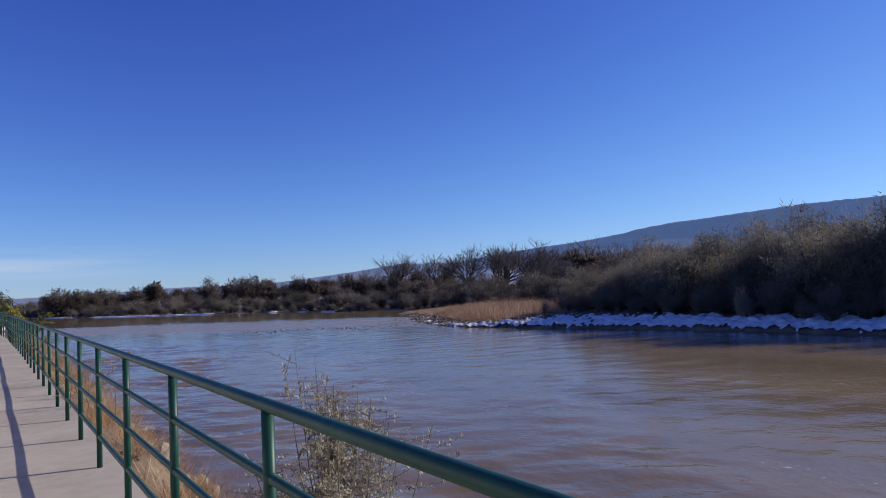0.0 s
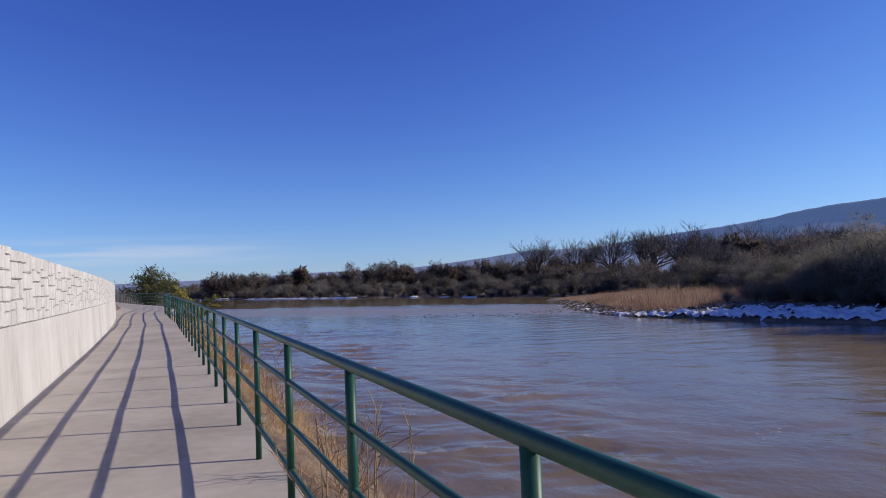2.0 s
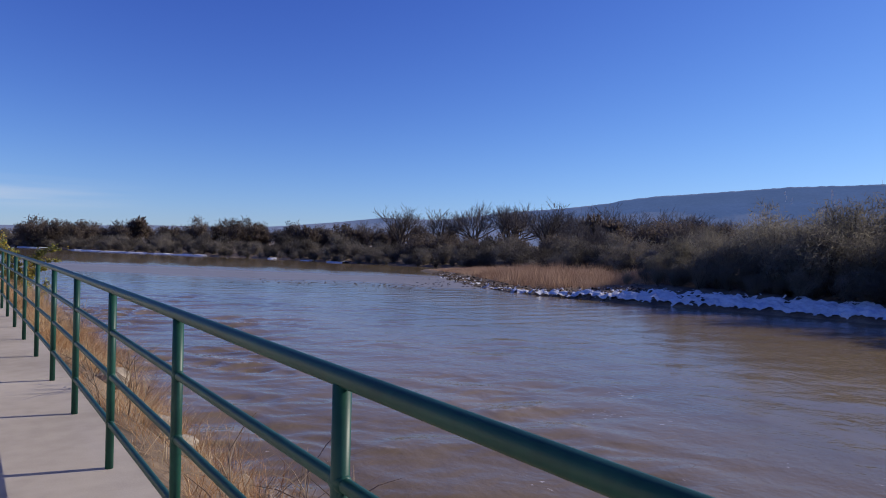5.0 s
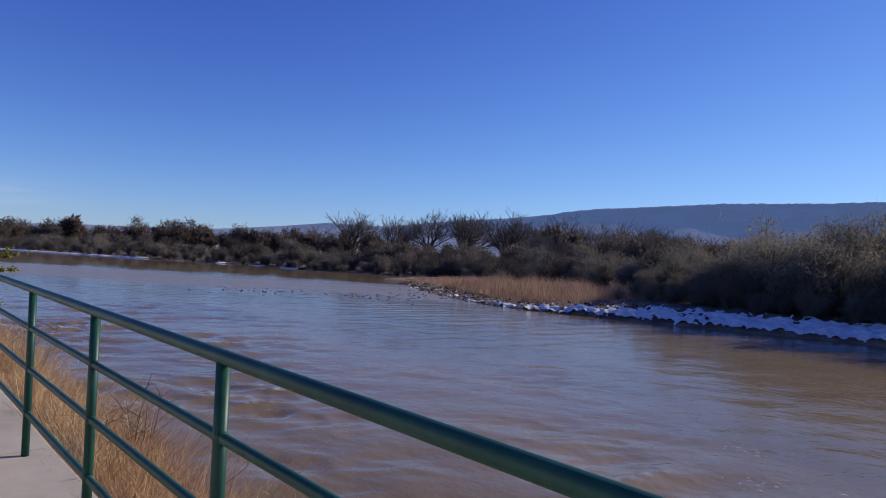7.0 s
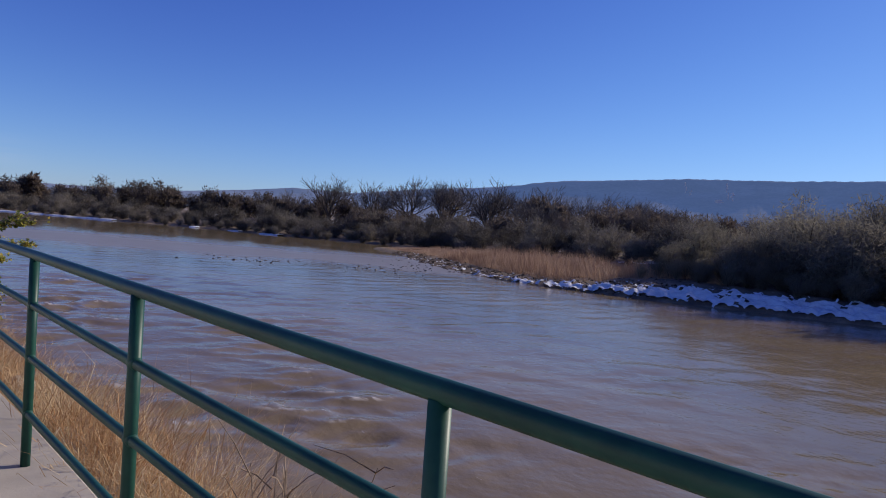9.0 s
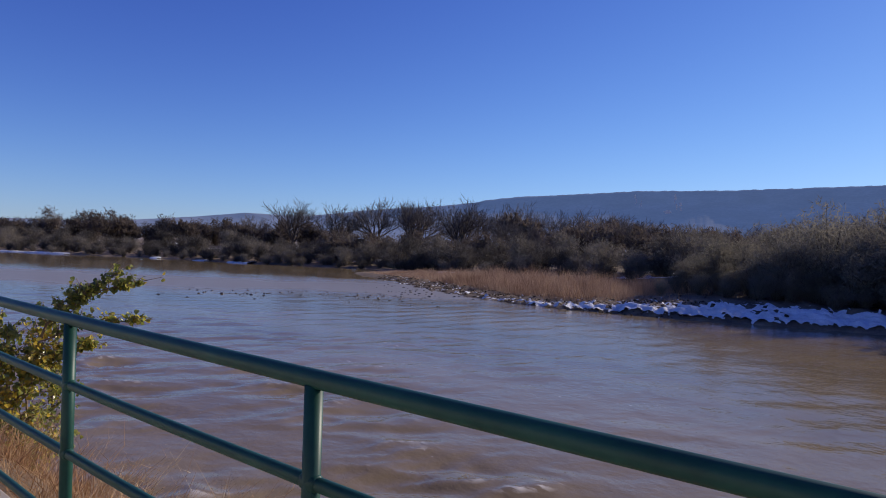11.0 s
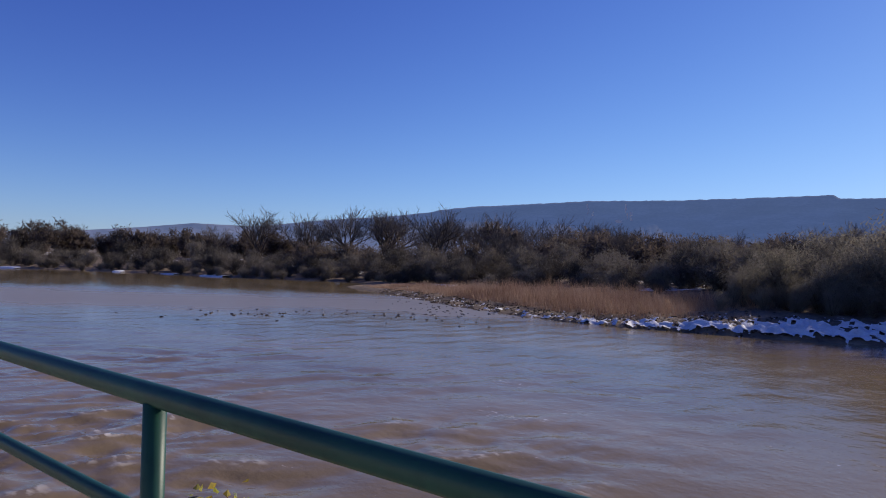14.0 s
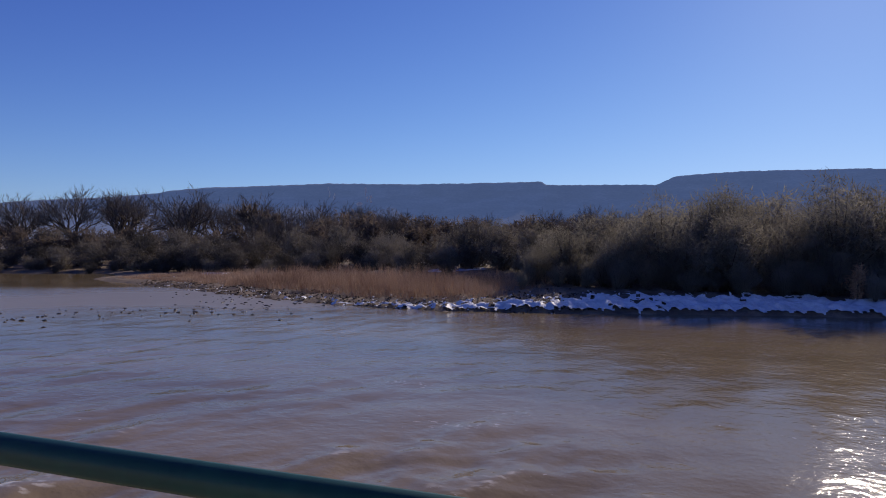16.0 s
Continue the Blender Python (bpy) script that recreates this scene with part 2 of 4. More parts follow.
M_WILLOW = material("grey_brush", [(0.07, 0.06, 0.049), (0.135, 0.115, 0.093), (0.22, 0.19, 0.15)], 0.3, 0.9, 0, island=0.2, per_object=0.5, through=0.28)
M_TAMARISK = material("olive_brush", [(0.145, 0.13, 0.10), (0.20, 0.178, 0.14), (0.265, 0.24, 0.19)], 0.25, 0.9, 0, island=0.12, per_object=0.3, through=0.46)
M_BUSHLEAF = material("green_leaves", [(0.06, 0.07, 0.028), (0.11, 0.115, 0.045), (0.18, 0.16, 0.07)], 0.8, 0.8, 0, island=0.4, through=0.35)
M_GREYSTEM = material("grey_stem", [(0.1, 0.085, 0.065), (0.2, 0.175, 0.14)], 8.0, 0.8, 0.2, 60)
M_SILVER = material("silver_leaves", [(0.24, 0.22, 0.14), (0.42, 0.39, 0.28), (0.62, 0.59, 0.48)], 4.0, 0.7, 0, island=0.4, through=0.3)
M_LEAF = material("poplar_leaves", [(0.12, 0.15, 0.035), (0.22, 0.25, 0.055), (0.42, 0.40, 0.09), (0.66, 0.48, 0.07)], 2.5, 0.28, 0, island=0.4, through=0.5, spec=0.6)
M_LEAF_ONE = material("poplar_leaf_single", [(0.11, 0.15, 0.03), (0.22, 0.25, 0.045), (0.44, 0.40, 0.06), (0.68, 0.46, 0.035)], 2.5, 0.3, 0, per_object=0.45, through=0.5, spec=0.6)
M_STEM = material("pale_stem", [(0.16, 0.11, 0.07), (0.27, 0.2, 0.14)], 8.0, 0.8, 0.2, 60)


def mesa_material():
    m = material("far_mesa_haze_glow", [(0.10, 0.10, 0.11), (0.14, 0.135, 0.14), (0.2, 0.19, 0.19)], 0.012, 1.0, 0, stretch=(1, 1, 3))
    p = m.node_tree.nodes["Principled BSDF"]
    # blue emission on the rock stands in for the haze of distance
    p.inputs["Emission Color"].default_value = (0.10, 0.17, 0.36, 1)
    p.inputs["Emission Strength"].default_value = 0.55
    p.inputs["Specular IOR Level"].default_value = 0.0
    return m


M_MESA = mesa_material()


# ---- mesh helpers ----
def mesh_from(name, verts, faces, mat, smooth=False):
    me = bpy.data.meshes.new(name)
    me.from_pydata([tuple(map(float, v)) for v in verts], [], [tuple(map(int, f)) for f in faces])
    me.materials.append(mat)
    if smooth:
        me.polygons.foreach_set("use_smooth", [True] * len(me.polygons))
    me.update()
    return me


def thing(name, verts, faces, mat, label, category, kind="", group="", smooth=False):
    return tagged(new(name, mesh_from(name, verts, faces, mat, smooth)), label, category, group, kind)


def empty(name, place, label, category, kind="", group=""):
    ob = new(name)
    ob.location = place
    return tagged(ob, label, category, group, kind)


def part(name, data, mat, parent, label="", smooth=False):
    """One mesh under a thing; data is a mesh or (verts, faces) in the thing's own space."""
    me = data if isinstance(data, bpy.types.Mesh) else mesh_from(name, data[0], data[1], mat, smooth)
    ob = new(name, me)
    ob.parent = parent
    if label:
        ob["label"] = label
    return ob


class Soup:
    """Verts and faces of one mesh in the making."""

    def __init__(self):
        self.v, self.f = [], []

    def add(self, verts, faces):
        n = len(self.v)
        self.v.extend(verts)
        self.f.extend([tuple(i + n for i in f) for f in faces])

    def tube(self, points, radii, sides=6, caps=True):
        n0 = len(self.v)
        pts = [Vector(p) for p in points]
        for i, p in enumerate(pts):
            d = (pts[min(i + 1, len(pts) - 1)] - pts[max(i - 1, 0)]).normalized()
            side = d.cross(Vector((0, 0, 1)))
            if side.length < 0.05:
                side = d.cross(Vector((0, 1, 0)))
            side.normalize()
            up = side.cross(d)
            r = radii[i] if hasattr(radii, "__len__") else radii
            for s in range(sides):
                a = 2 * math.pi * s / sides
                self.v.append(p + (side * math.cos(a) + up * math.sin(a)) * r)
        for i in range(len(pts) - 1):
            for s in range(sides):
                a, b = n0 + i * sides + s, n0 + i * sides + (s + 1) % sides
                self.f.append((a, b, b + sides, a + sides))
        if caps:
            self.f.append(tuple(n0 + s for s in reversed(range(sides))))
            self.f.append(tuple(n0 + (len(pts) - 1) * sides + s for s in range(sides)))

    def box(self, x0, x1, y0, y1, z0, z1):
        self.add([Vector((x, y, z)) for z in (z0, z1) for x, y in ((x0, y0), (x1, y0), (x1, y1), (x0, y1))],
                 [(3, 2, 1, 0), (4, 5, 6, 7), (0, 1, 5, 4), (1, 2, 6, 5), (2, 3, 7, 6), (3, 0, 4, 7)])

    def blade(self, base, tip, width, bend, side):
        """A narrow leaf of grass from base to tip, sagging by bend."""
        base, tip, side = Vector(base), Vector(tip), Vector(side) * (width / 2)
        mid = (base + tip) / 2 + Vector(bend)
        self.add([base - side, base + side, mid + side * 0.8, mid - side * 0.8, tip], [(0, 1, 2, 3), (3, 2, 4)])

    def leaf(self, at, way, up, length, width):
        """A pointed leaf, folded a little along its rib."""
        at, way, up = Vector(at), Vector(way).normalized(), Vector(up)
        side = way.cross(up)
        if side.length < 1e-3:
            side = way.orthogonal()
        side.normalize()
        nrm = side.cross(way)
        a, b = at + way * length * 0.4, at + way * length
        s = side * width / 2
        self.add([at, a + s + nrm * width * 0.12, b, a - s + nrm * width * 0.12, a - nrm * width * 0.02], [(0, 4, 1), (1, 4, 2), (2, 4, 3), (3, 4, 0)])

    def spray(self, at, way, length, width):
        """A flat tuft of fine twigs and leaves seen from afar."""
        at, way = Vector(at), Vector(way).normalized()
        side = way.cross(Vector((RNG.gauss(0, 1), RNG.gauss(0, 1), RNG.gauss(0, 1))))
        if side.length < 1e-3:
            side = way.orthogonal()
        side = side.normalized() * width / 2
        self.add([at + side, at - side, at + way * length], [(0, 1, 2)])

    @property
    def data(self):
        return self.v, self.f


def rand_dir(flat=1.0):
    v = Vector((RNG.gauss(0, 1), RNG.gauss(0, 1), RNG.gauss(0, 1) * flat))
    return v.normalized() if v.length > 1e-6 else Vector((0, 0, 1))


def bend_x(y):
    """How far the path has swung to the left at y."""
    return -max(0.0, y - 17.2) ** 2 / 764.0


BULGE = [(-10, 0.000), (12, 0.000), (17, 0.000), (21, -0.024), (24, -0.010), (27, 0.051), (30, 0.017), (33, 0.078), (36, 0.134), (39, 0.310), (42, 0.685), (45.5, 1.069), (52, 0.855), (60, 0.3), (70, 0.0), (100, 0.0)]


def rail_x(y):
    """The railing follows the bend, with a bulge towards the river."""
    i = max(1, min(len(BULGE) - 2, sum(a <= y for a, _ in BULGE)))
    (a, p), (b, q) = BULGE[i - 1], BULGE[i]
    before, after = BULGE[max(0, i - 2)], BULGE[i + 1]
    m0, m1 = (q - before[1]) / (b - before[0]), (after[1] - p) / (after[0] - a)
    t, h = min(1.0, max(0.0, (y - a) / (b - a))), b - a
    return bend_x(y) + p * (1 + 2 * t) * (1 - t) ** 2 + m0 * h * t * (1 - t) ** 2 + q * t * t * (3 - 2 * t) + m1 * h * t * t * (t - 1)


def waves(x, y, seed, count, lo, hi, spread=math.pi, mean=0.0):
    """Smooth random relief between -1 and 1: a sum of sines of wavelengths lo to hi."""
    r = np.random.default_rng(seed)
    total = np.zeros_like(x)
    for _ in range(count):
        k = 2 * np.pi / np.exp(r.uniform(np.log(lo), np.log(hi)))
        a = mean + r.uniform(-spread, spread)
        total += np.sin(k * (x * np.cos(a) + y * np.sin(a)) + r.uniform(0, 6.28))
    return total / np.sqrt(count)


def graded(stops):
    """Coordinates from stops of (start, step) to the last start."""
    out = []
    for (a, step), (b, _) in zip(stops, stops[1:]):
        n = max(1, int(round((b - a) / step)))
        out += list(np.linspace(a, b, n, endpoint=False))
    return np.array(out + [stops[-1][0]])


def sheet(xs, ys, z, keep=None):
    """A grid of quads over xs and ys."""
    nx, ny = len(xs), len(ys)
    gx, gy = np.meshgrid(xs, ys)
    verts = np.stack([gx, gy, z], -1).reshape(-1, 3)
    i, j = np.meshgrid(np.arange(nx - 1), np.arange(ny - 1))
    a = (j * nx + i).ravel()
    faces = np.stack([a, a + 1, a + 1 + nx, a + nx], 1)
    if keep is not None:
        faces = faces[keep.ravel()]
        used = np.unique(faces)
        back = -np.ones(len(verts), int)
        back[used] = np.arange(len(used))
        verts, faces = verts[used], back[faces]
    return verts, faces


# ---- the land ----
SHORE = [(47, -400), (45, -60), (44, 10), (44.6, 22), (44.3, 31), (42.6, 38), (40.6, 45), (39.2, 53), (40.0, 61), (43.6, 69.5),
         (50, 82), (57, 97), (60, 99), (66, 101), (69, 107), (66, 114), (60, 127), (55, 147), (42, 173), (28, 200), (14, 245), (-10, 330), (-120, 600), (-500, 1400)]


def shore_distance(x, y):
    """Metres inland of the far shore (negative over the river)."""
    d2 = np.full(x.shape, 1e12)
    inside = np.zeros(x.shape, bool)
    poly = SHORE + [(3500, 1400), (3500, -400)]
    for (ax, ay), (bx, by) in zip(SHORE, SHORE[1:]):
        vx, vy = bx - ax, by - ay
        t = np.clip(((x - ax) * vx + (y - ay) * vy) / (vx * vx + vy * vy), 0, 1)
        d2 = np.minimum(d2, (x - ax - t * vx) ** 2 + (y - ay - t * vy) ** 2)
    for (ax, ay), (bx, by) in zip(poly, poly[1:] + poly[:1]):
        crosses = ((ay > y) != (by > y)) & (x < (bx - ax) * (y - ay) / ((by - ay) or 1e-9) + ax)
        inside ^= crosses
    d = np.sqrt(d2)
    return np.where(inside, d, -d)


def spit(x, y):
    """1 on the low reed spit, 0 elsewhere."""
    return np.clip((y - 47) / 8, 0, 1) * np.clip((104 - y) / 5, 0, 1) * np.clip((64 - x) / 6, 0, 1)


def land_height(x, y):
    x, y = np.asarray(x, float), np.asarray(y, float)
    swing = -np.maximum(0, np.minimum(y, 300) - 17.2) ** 2 / 764.0
    u = x - swing
    near = np.interp(u, [-400, -30, -6, -2.5, -2.3, 0.10, 0.22, 0.6, 1.5, 2.6, 3.3, 4.0, 6, 20], [3, 1.5, 1.2, 1.1, -0.2, -0.2, -0.12, -0.35, -1.25, -2.45, -3.1, -3.9, -4.5, -4.6])
    near = near + np.where((u > 0.3) & (u < 6), 0.07 * waves(x, y, 5, 14, 0.5, 3.0), 0)
    d = shore_distance(x, y)
    steep = np.interp(d, [-8, 0, 0.25, 1.2, 3.5, 6, 14, 60, 300], [-4.3, -3.22, -3.0, -2.6, -2.2, -2.0, -1.75, -1.2, 0.5])
    low = np.interp(d, [-8, 0, 1.0, 4, 12, 40, 300], [-4.3, -3.18, -3.0, -2.8, -2.6, -2.0, 0.5])
    s = np.maximum(spit(x, y), np.clip((y - 60) / 25, 0, 1))
    farbank = steep * (1 - s) + low * s
    farbank = farbank + np.where(d > -0.5, 0.10 * waves(x, y, 6, 20, 0.7, 5.0), 0) + np.where(d > 20, 0.4 * waves(x, y, 8, 8, 20, 90), 0)
    return np.where(d > -8, farbank, near)


gx = graded([(-3400, 400), (-600, 60), (-60, 8), (-8, 1.4), (-2.6, 0.15), (0.0, 0.14), (4.0, 0.5), (8, 4), (34, 0.45), (62, 1.2), (90, 8), (260, 80), (900, 400), (3400, 1)])
gy = graded([(-3400, 400), (-600, 60), (-60, 6), (-6, 0.3), (45, 0.45), (75, 0.8), (125, 4), (300, 40), (900, 400), (3400, 1)])
GX, GY = np.meshgrid(gx, gy)
v, f = sheet(gx, gy, land_height(GX, GY))
thing("ground", v, f, M_GROUND, "brown river soil with dry grass and patches of old snow", "ground", "structure", smooth=True)

# the river: standing waves along the near bank, calmer water beyond
wx = graded([(-600, 60), (-60, 10), (1.2, 0.11), (13, 0.2), (24, 0.7), (50, 5), (80, 40), (900, 1)])
wy = graded([(-600, 60), (-30, 2.5), (-4, 0.16), (62, 0.35), (80, 1.0), (130, 8), (400, 60), (1400, 1)])
WX, WY = np.meshgrid(wx, wy)
rough_near = np.interp(WX, [1, 3, 7, 13, 22, 40], [0.7, 1.0, 0.75, 0.3, 0.12, 0.05]) * np.interp(WY, [-40, 0, 20, 34, 40.5, 43, 56, 70, 100], [0.3, 0.7, 1.0, 1.1, 1.1, 1.35, 1.35, 0.7, 0.1])
patchy = 0.75 + 0.55 * waves(WX, WY, 21, 10, 3.0, 14.0)
swell = 0.05 * waves(WX, WY, 22, 26, 1.1, 3.6, 0.9, 1.1)
chop = 0.032 * (1.0 - 1.8 * np.sqrt(np.clip(waves(WX, WY, 23, 16, 0.8, 1.8, 1.2, 0.9), -1, 1) ** 2 + 0.06)) + 0.006 * waves(WX, WY, 25, 16, 0.5, 0.9, 1.5, 0.9)
WZ = WATER_Z + rough_near * np.clip(patchy, 0.1, 1.6) * (swell + chop) + 0.008 * waves(WX, WY, 24, 10, 1.5, 5.0, 1.0, 1.0) * (np.abs(WX) < 80)
WZ = np.where(WX < -3, -4.5, WZ)
v, f = sheet(wx, wy, WZ)
thing("water", v, f, M_WATER, "muddy brown river with ripples and standing waves", "river", "structure", smooth=True)

# snow lying on the far bank
sx = graded([(37.5, 0.10), (51, 0.3), (58, 1)])
sy = graded([(-30, 0.5), (8, 0.13), (68, 0.3), (78, 1)])
SX, SY = np.meshgrid(sx, sy)
D = shore_distance(SX, SY)
lump = 0.7 * waves(SX, SY, 31, 22, 0.5, 2.4) + 0.5 * waves(SX, SY, 36, 20, 0.25, 0.7)
cover = waves(SX, SY, 32, 18, 0.8, 5.0) + 0.75 * waves(SX, SY, 33, 16, 0.3, 1.0)
SZ = land_height(SX, SY) + 0.13 + 0.045 * lump + 0.035 * waves(SX, SY, 34, 16, 0.3, 0.8)
reach = np.interp(SY, [-30, 30, 44, 50, 58, 78], [4.2, 3.6, 3.0, 1.7, 1.1, 0.7])
thresh = np.interp(SY, [-30, 36, 46, 56, 64, 78], [-2.6, -2.4, -1.9, -0.8, 0.1, 1.1])
mask = (D > 0.35 + 0.2 * lump) & (D < reach + 0.55 * cover) & (cover > thresh)
keep = mask[:-1, :-1] & mask[1:, :-1] & mask[:-1, 1:] & mask[1:, 1:]
v, f = sheet(sx, sy, SZ, keep)
thing("snow", v, f, M_SNOW, "lumpy patches of old snow on the river bank", "snow", "stuff", smooth=True)



def snow_ledge():
    """The broken white edge of snow along the far waterline."""
    s = Soup()
    r = random.Random(35)
    last = None
    run = 0
    for (ax, ay), (bx, by) in zip(SHORE[16:21], SHORE[17:22]):
        ln = math.hypot(bx - ax, by - ay)
        nx, ny = (by - ay) / ln, -(bx - ax) / ln
        for t in np.arange(0, ln, 1.5):
            x, y = ax + (bx - ax) * t / ln, ay + (by - ay) * t / ln
            if run == 0:
                run = r.choice((-2, -4, -6, 2, 3, 5, 8)) if y > 150 else r.choice((-3, -5, 1, 2))
            if run < 0:
                run, last = run + 1, None
                continue
            run -= 1
            j, h = r.gauss(0, 0.25), r.uniform(0.08, 0.27)
            ring = [Vector((x + nx * d, y + ny * d, z)) for d, z in ((j - 0.5, WATER_Z - 0.08), (j - 0.35, WATER_Z + h * 0.7), (j + 0.3, WATER_Z + h), (j + 1.9, WATER_Z + h + 0.05), (j + 2.1, WATER_Z - 0.1))]
            if last:
                s.add(last + ring, [(k, k + 5, k + 6, k + 1) for k in range(4)])
            last = ring
    thing("shore_snow", s.v, s.f, M_SNOW, "thin broken ledge of snow along the far waterline", "snow", "stuff", smooth=True)


snow_ledge()

# ---- far mesa ----
SKYLINE = [(-60, 0.006), (0, 0.009), (6, 0.011), (12, 0.0155), (20, 0.0165), (23, 0.021), (27.5, 0.029), (31, 0.037), (36, 0.036), (42, 0.050), (47, 0.058),
           (50.5, 0.066), (51.3, 0.070), (54, 0.076), (58, 0.081), (64, 0.088), (71.5, 0.0895), (77, 0.0925), (82.1, 0.0948), (82.5, 0.0895), (87, 0.0895), (91.6, 0.0885),
           (93, 0.1005), (98, 0.105), (105, 0.103), (112, 0.098), (125, 0.09), (150, 0.05), (185, 0.02)]


def mesa():
    az = np.arange(-60, 185, 0.16)
    tan = np.interp(az, [a for a, _ in SKYLINE], [t for _, t in SKYLINE])
    rows = [(1500, -0.004, 0), (1650, 0.25, 26), (1800, 0.50, 30), (1880, 0.70, 22), (1935, 0.80, 14), (1950, 0.965, 5), (1975, 1.0, 2), (2300, 0.98, 0)]
    s = Soup()
    r = np.random.default_rng(3)
    gully = np.interp(az, np.linspace(-60, 185, 90), r.uniform(-1, 1, 90))
    fine = np.interp(az, np.linspace(-60, 185, 1100), r.uniform(-1, 1, 1100))
    for i, a in enumerate(np.radians(az)):
        for d, part_h, jag in rows:
            dd = d + jag * (1.0 * gully[i] + 0.10 * fine[i])
            z = 1.2 + dd * tan[i] * part_h * (1 + (0.006 * fine[i] if part_h > 0.9 else 0.03 * gully[i] * (part_h > 0.1)))
            s.v.append((math.sin(a) * dd, 20 + math.cos(a) * dd, z))
    k = len(rows)
    for i in range(len(az) - 1):
        for j in range(k - 1):
            s.f.append((i * k + j, (i + 1) * k + j, (i + 1) * k + j + 1, i * k + j + 1))
    thing("backdrop", s.v, s.f, M_MESA, "flat-topped mesa with cliffs on the horizon, its blue haze put in as a glow", "mesa", "structure", smooth=True)
    snow = Soup()
    for a0, t0, t1, w in ((63.8, 0.068, 0.0835, 0.2), (64.2, 0.064, 0.074, 0.16), (66.9, 0.062, 0.0845, 0.26), (67.3, 0.060, 0.072, 0.4), (66.3, 0.056, 0.061, 0.9)):
        for j in range(5):
            u0, u1 = t0 + (t1 - t0) * j / 5, t0 + (t1 - t0) * (j + 0.9) / 5
            c, ww = a0 + RNG.uniform(-0.1, 0.1), w * RNG.uniform(0.3, 0.9)
            q = [(c - ww / 2, u0), (c + ww / 2, u0), (c + ww * 0.3, u1), (c - ww * 0.3, u1)]
            snow.add([Vector((math.sin(radians(b)) * 1490, 20 + math.cos(radians(b)) * 1490, 1.2 + 1490 * t)) for b, t in q], [(0, 1, 2, 3)])
    thing("mesa_snow", snow.v, snow.f, M_SNOW, "thin streaks of snow in the mesa's gullies", "snow", "stuff")


mesa()

def low_cloud():
    """A thin bank of high cloud far off above the horizon."""
    m = bpy.data.materials.new("thin_cloud")
    m.use_nodes = True
    n, l = m.node_tree.nodes, m.node_tree.links
    n.remove(n["Principled BSDF"])
    geo, mp, tx = n.new("ShaderNodeNewGeometry"), n.new("ShaderNodeMapping"), n.new("ShaderNodeTexNoise")
    mp.inputs["Scale"].default_value = (0.0012, 0.0012, 0.022)
    tx.inputs["Scale"].default_value, tx.inputs["Detail"].default_value = 1.6, 6
    l.new(geo.outputs["Position"], mp.inputs["Vector"]), l.new(mp.outputs[0], tx.inputs["Vector"])
    sep, rng = n.new("ShaderNodeSeparateXYZ"), n.new("ShaderNodeValToRGB")
    l.new(geo.outputs["Position"], sep.inputs[0])
    lo, hi = 70.0, 190.0
    mr = n.new("ShaderNodeMapRange")
    mr.inputs["From Min"].default_value, mr.inputs["From Max"].default_value = lo, hi
    l.new(sep.outputs["Z"], mr.inputs["Value"]), l.new(mr.outputs[0], rng.inputs["Fac"])
    e = rng.color_ramp.elements
    e[0].color, e[1].color = (0, 0, 0, 1), (0, 0, 0, 1)
    q = e.new(0.42)
    q.color = (1, 1, 1, 1)
    side, srng = n.new("ShaderNodeMapRange"), n.new("ShaderNodeMath")
    side.inputs["From Min"].default_value, side.inputs["From Max"].default_value = 560.0, 100.0
    l.new(sep.outputs["X"], side.inputs["Value"])
    srng.operation = "MULTIPLY"
    l.new(rng.outputs["Color"], srng.inputs[0]), l.new(side.outputs[0], srng.inputs[1])
    th, mu = n.new("ShaderNodeMapRange"), n.new("ShaderNodeMath")
    th.inputs["From Min"].default_value, th.inputs["From Max"].default_value, th.inputs["To Max"].default_value = 0.4, 0.64, 0.36
    l.new(tx.outputs["Fac"], th.inputs["Value"])
    mu.operation = "MULTIPLY"
    l.new(th.outputs[0], mu.inputs[0]), l.new(srng.outputs[0], mu.inputs[1])
    tr, em, ms = n.new("ShaderNodeBsdfTransparent"), n.new("ShaderNodeEmission"), n.new("ShaderNodeMixShader")
    em.inputs["Color"].default_value, em.inputs["Strength"].default_value = (0.86, 0.88, 0.95, 1), 0.8
    l.new(mu.outputs[0], ms.inputs[0]), l.new(tr.outputs[0], ms.inputs[1]), l.new(em.outputs[0], ms.inputs[2])
    l.new(ms.outputs[0], n["Material Output"].inputs["Surface"])
    s = Soup()
    az = np.arange(-50, 16, 1.0)
    for a in np.radians(az):
        for z in (70, 110, 150, 190):
            s.v.append((math.sin(a) * 2450, 20 + math.cos(a) * 2450, z))
    for i in range(len(az) - 1):
        for j in range(3):
            s.f.append((i * 4 + j, i * 4 + 4 + j, i * 4 + 5 + j, i * 4 + 1 + j))
    ob = thing("backdrop_cloud", s.v, s.f, m, "thin white streak of cloud low over the horizon", "cloud", "structure")
    ob.visible_shadow = False


low_cloud()

# ---- the path ----
POST_STEP, RAIL_TOP = 1.165, 0.848
Y0, Y1 = -6.9, 92.0
EDGE_L, EDGE_R = -1.83, 0.145


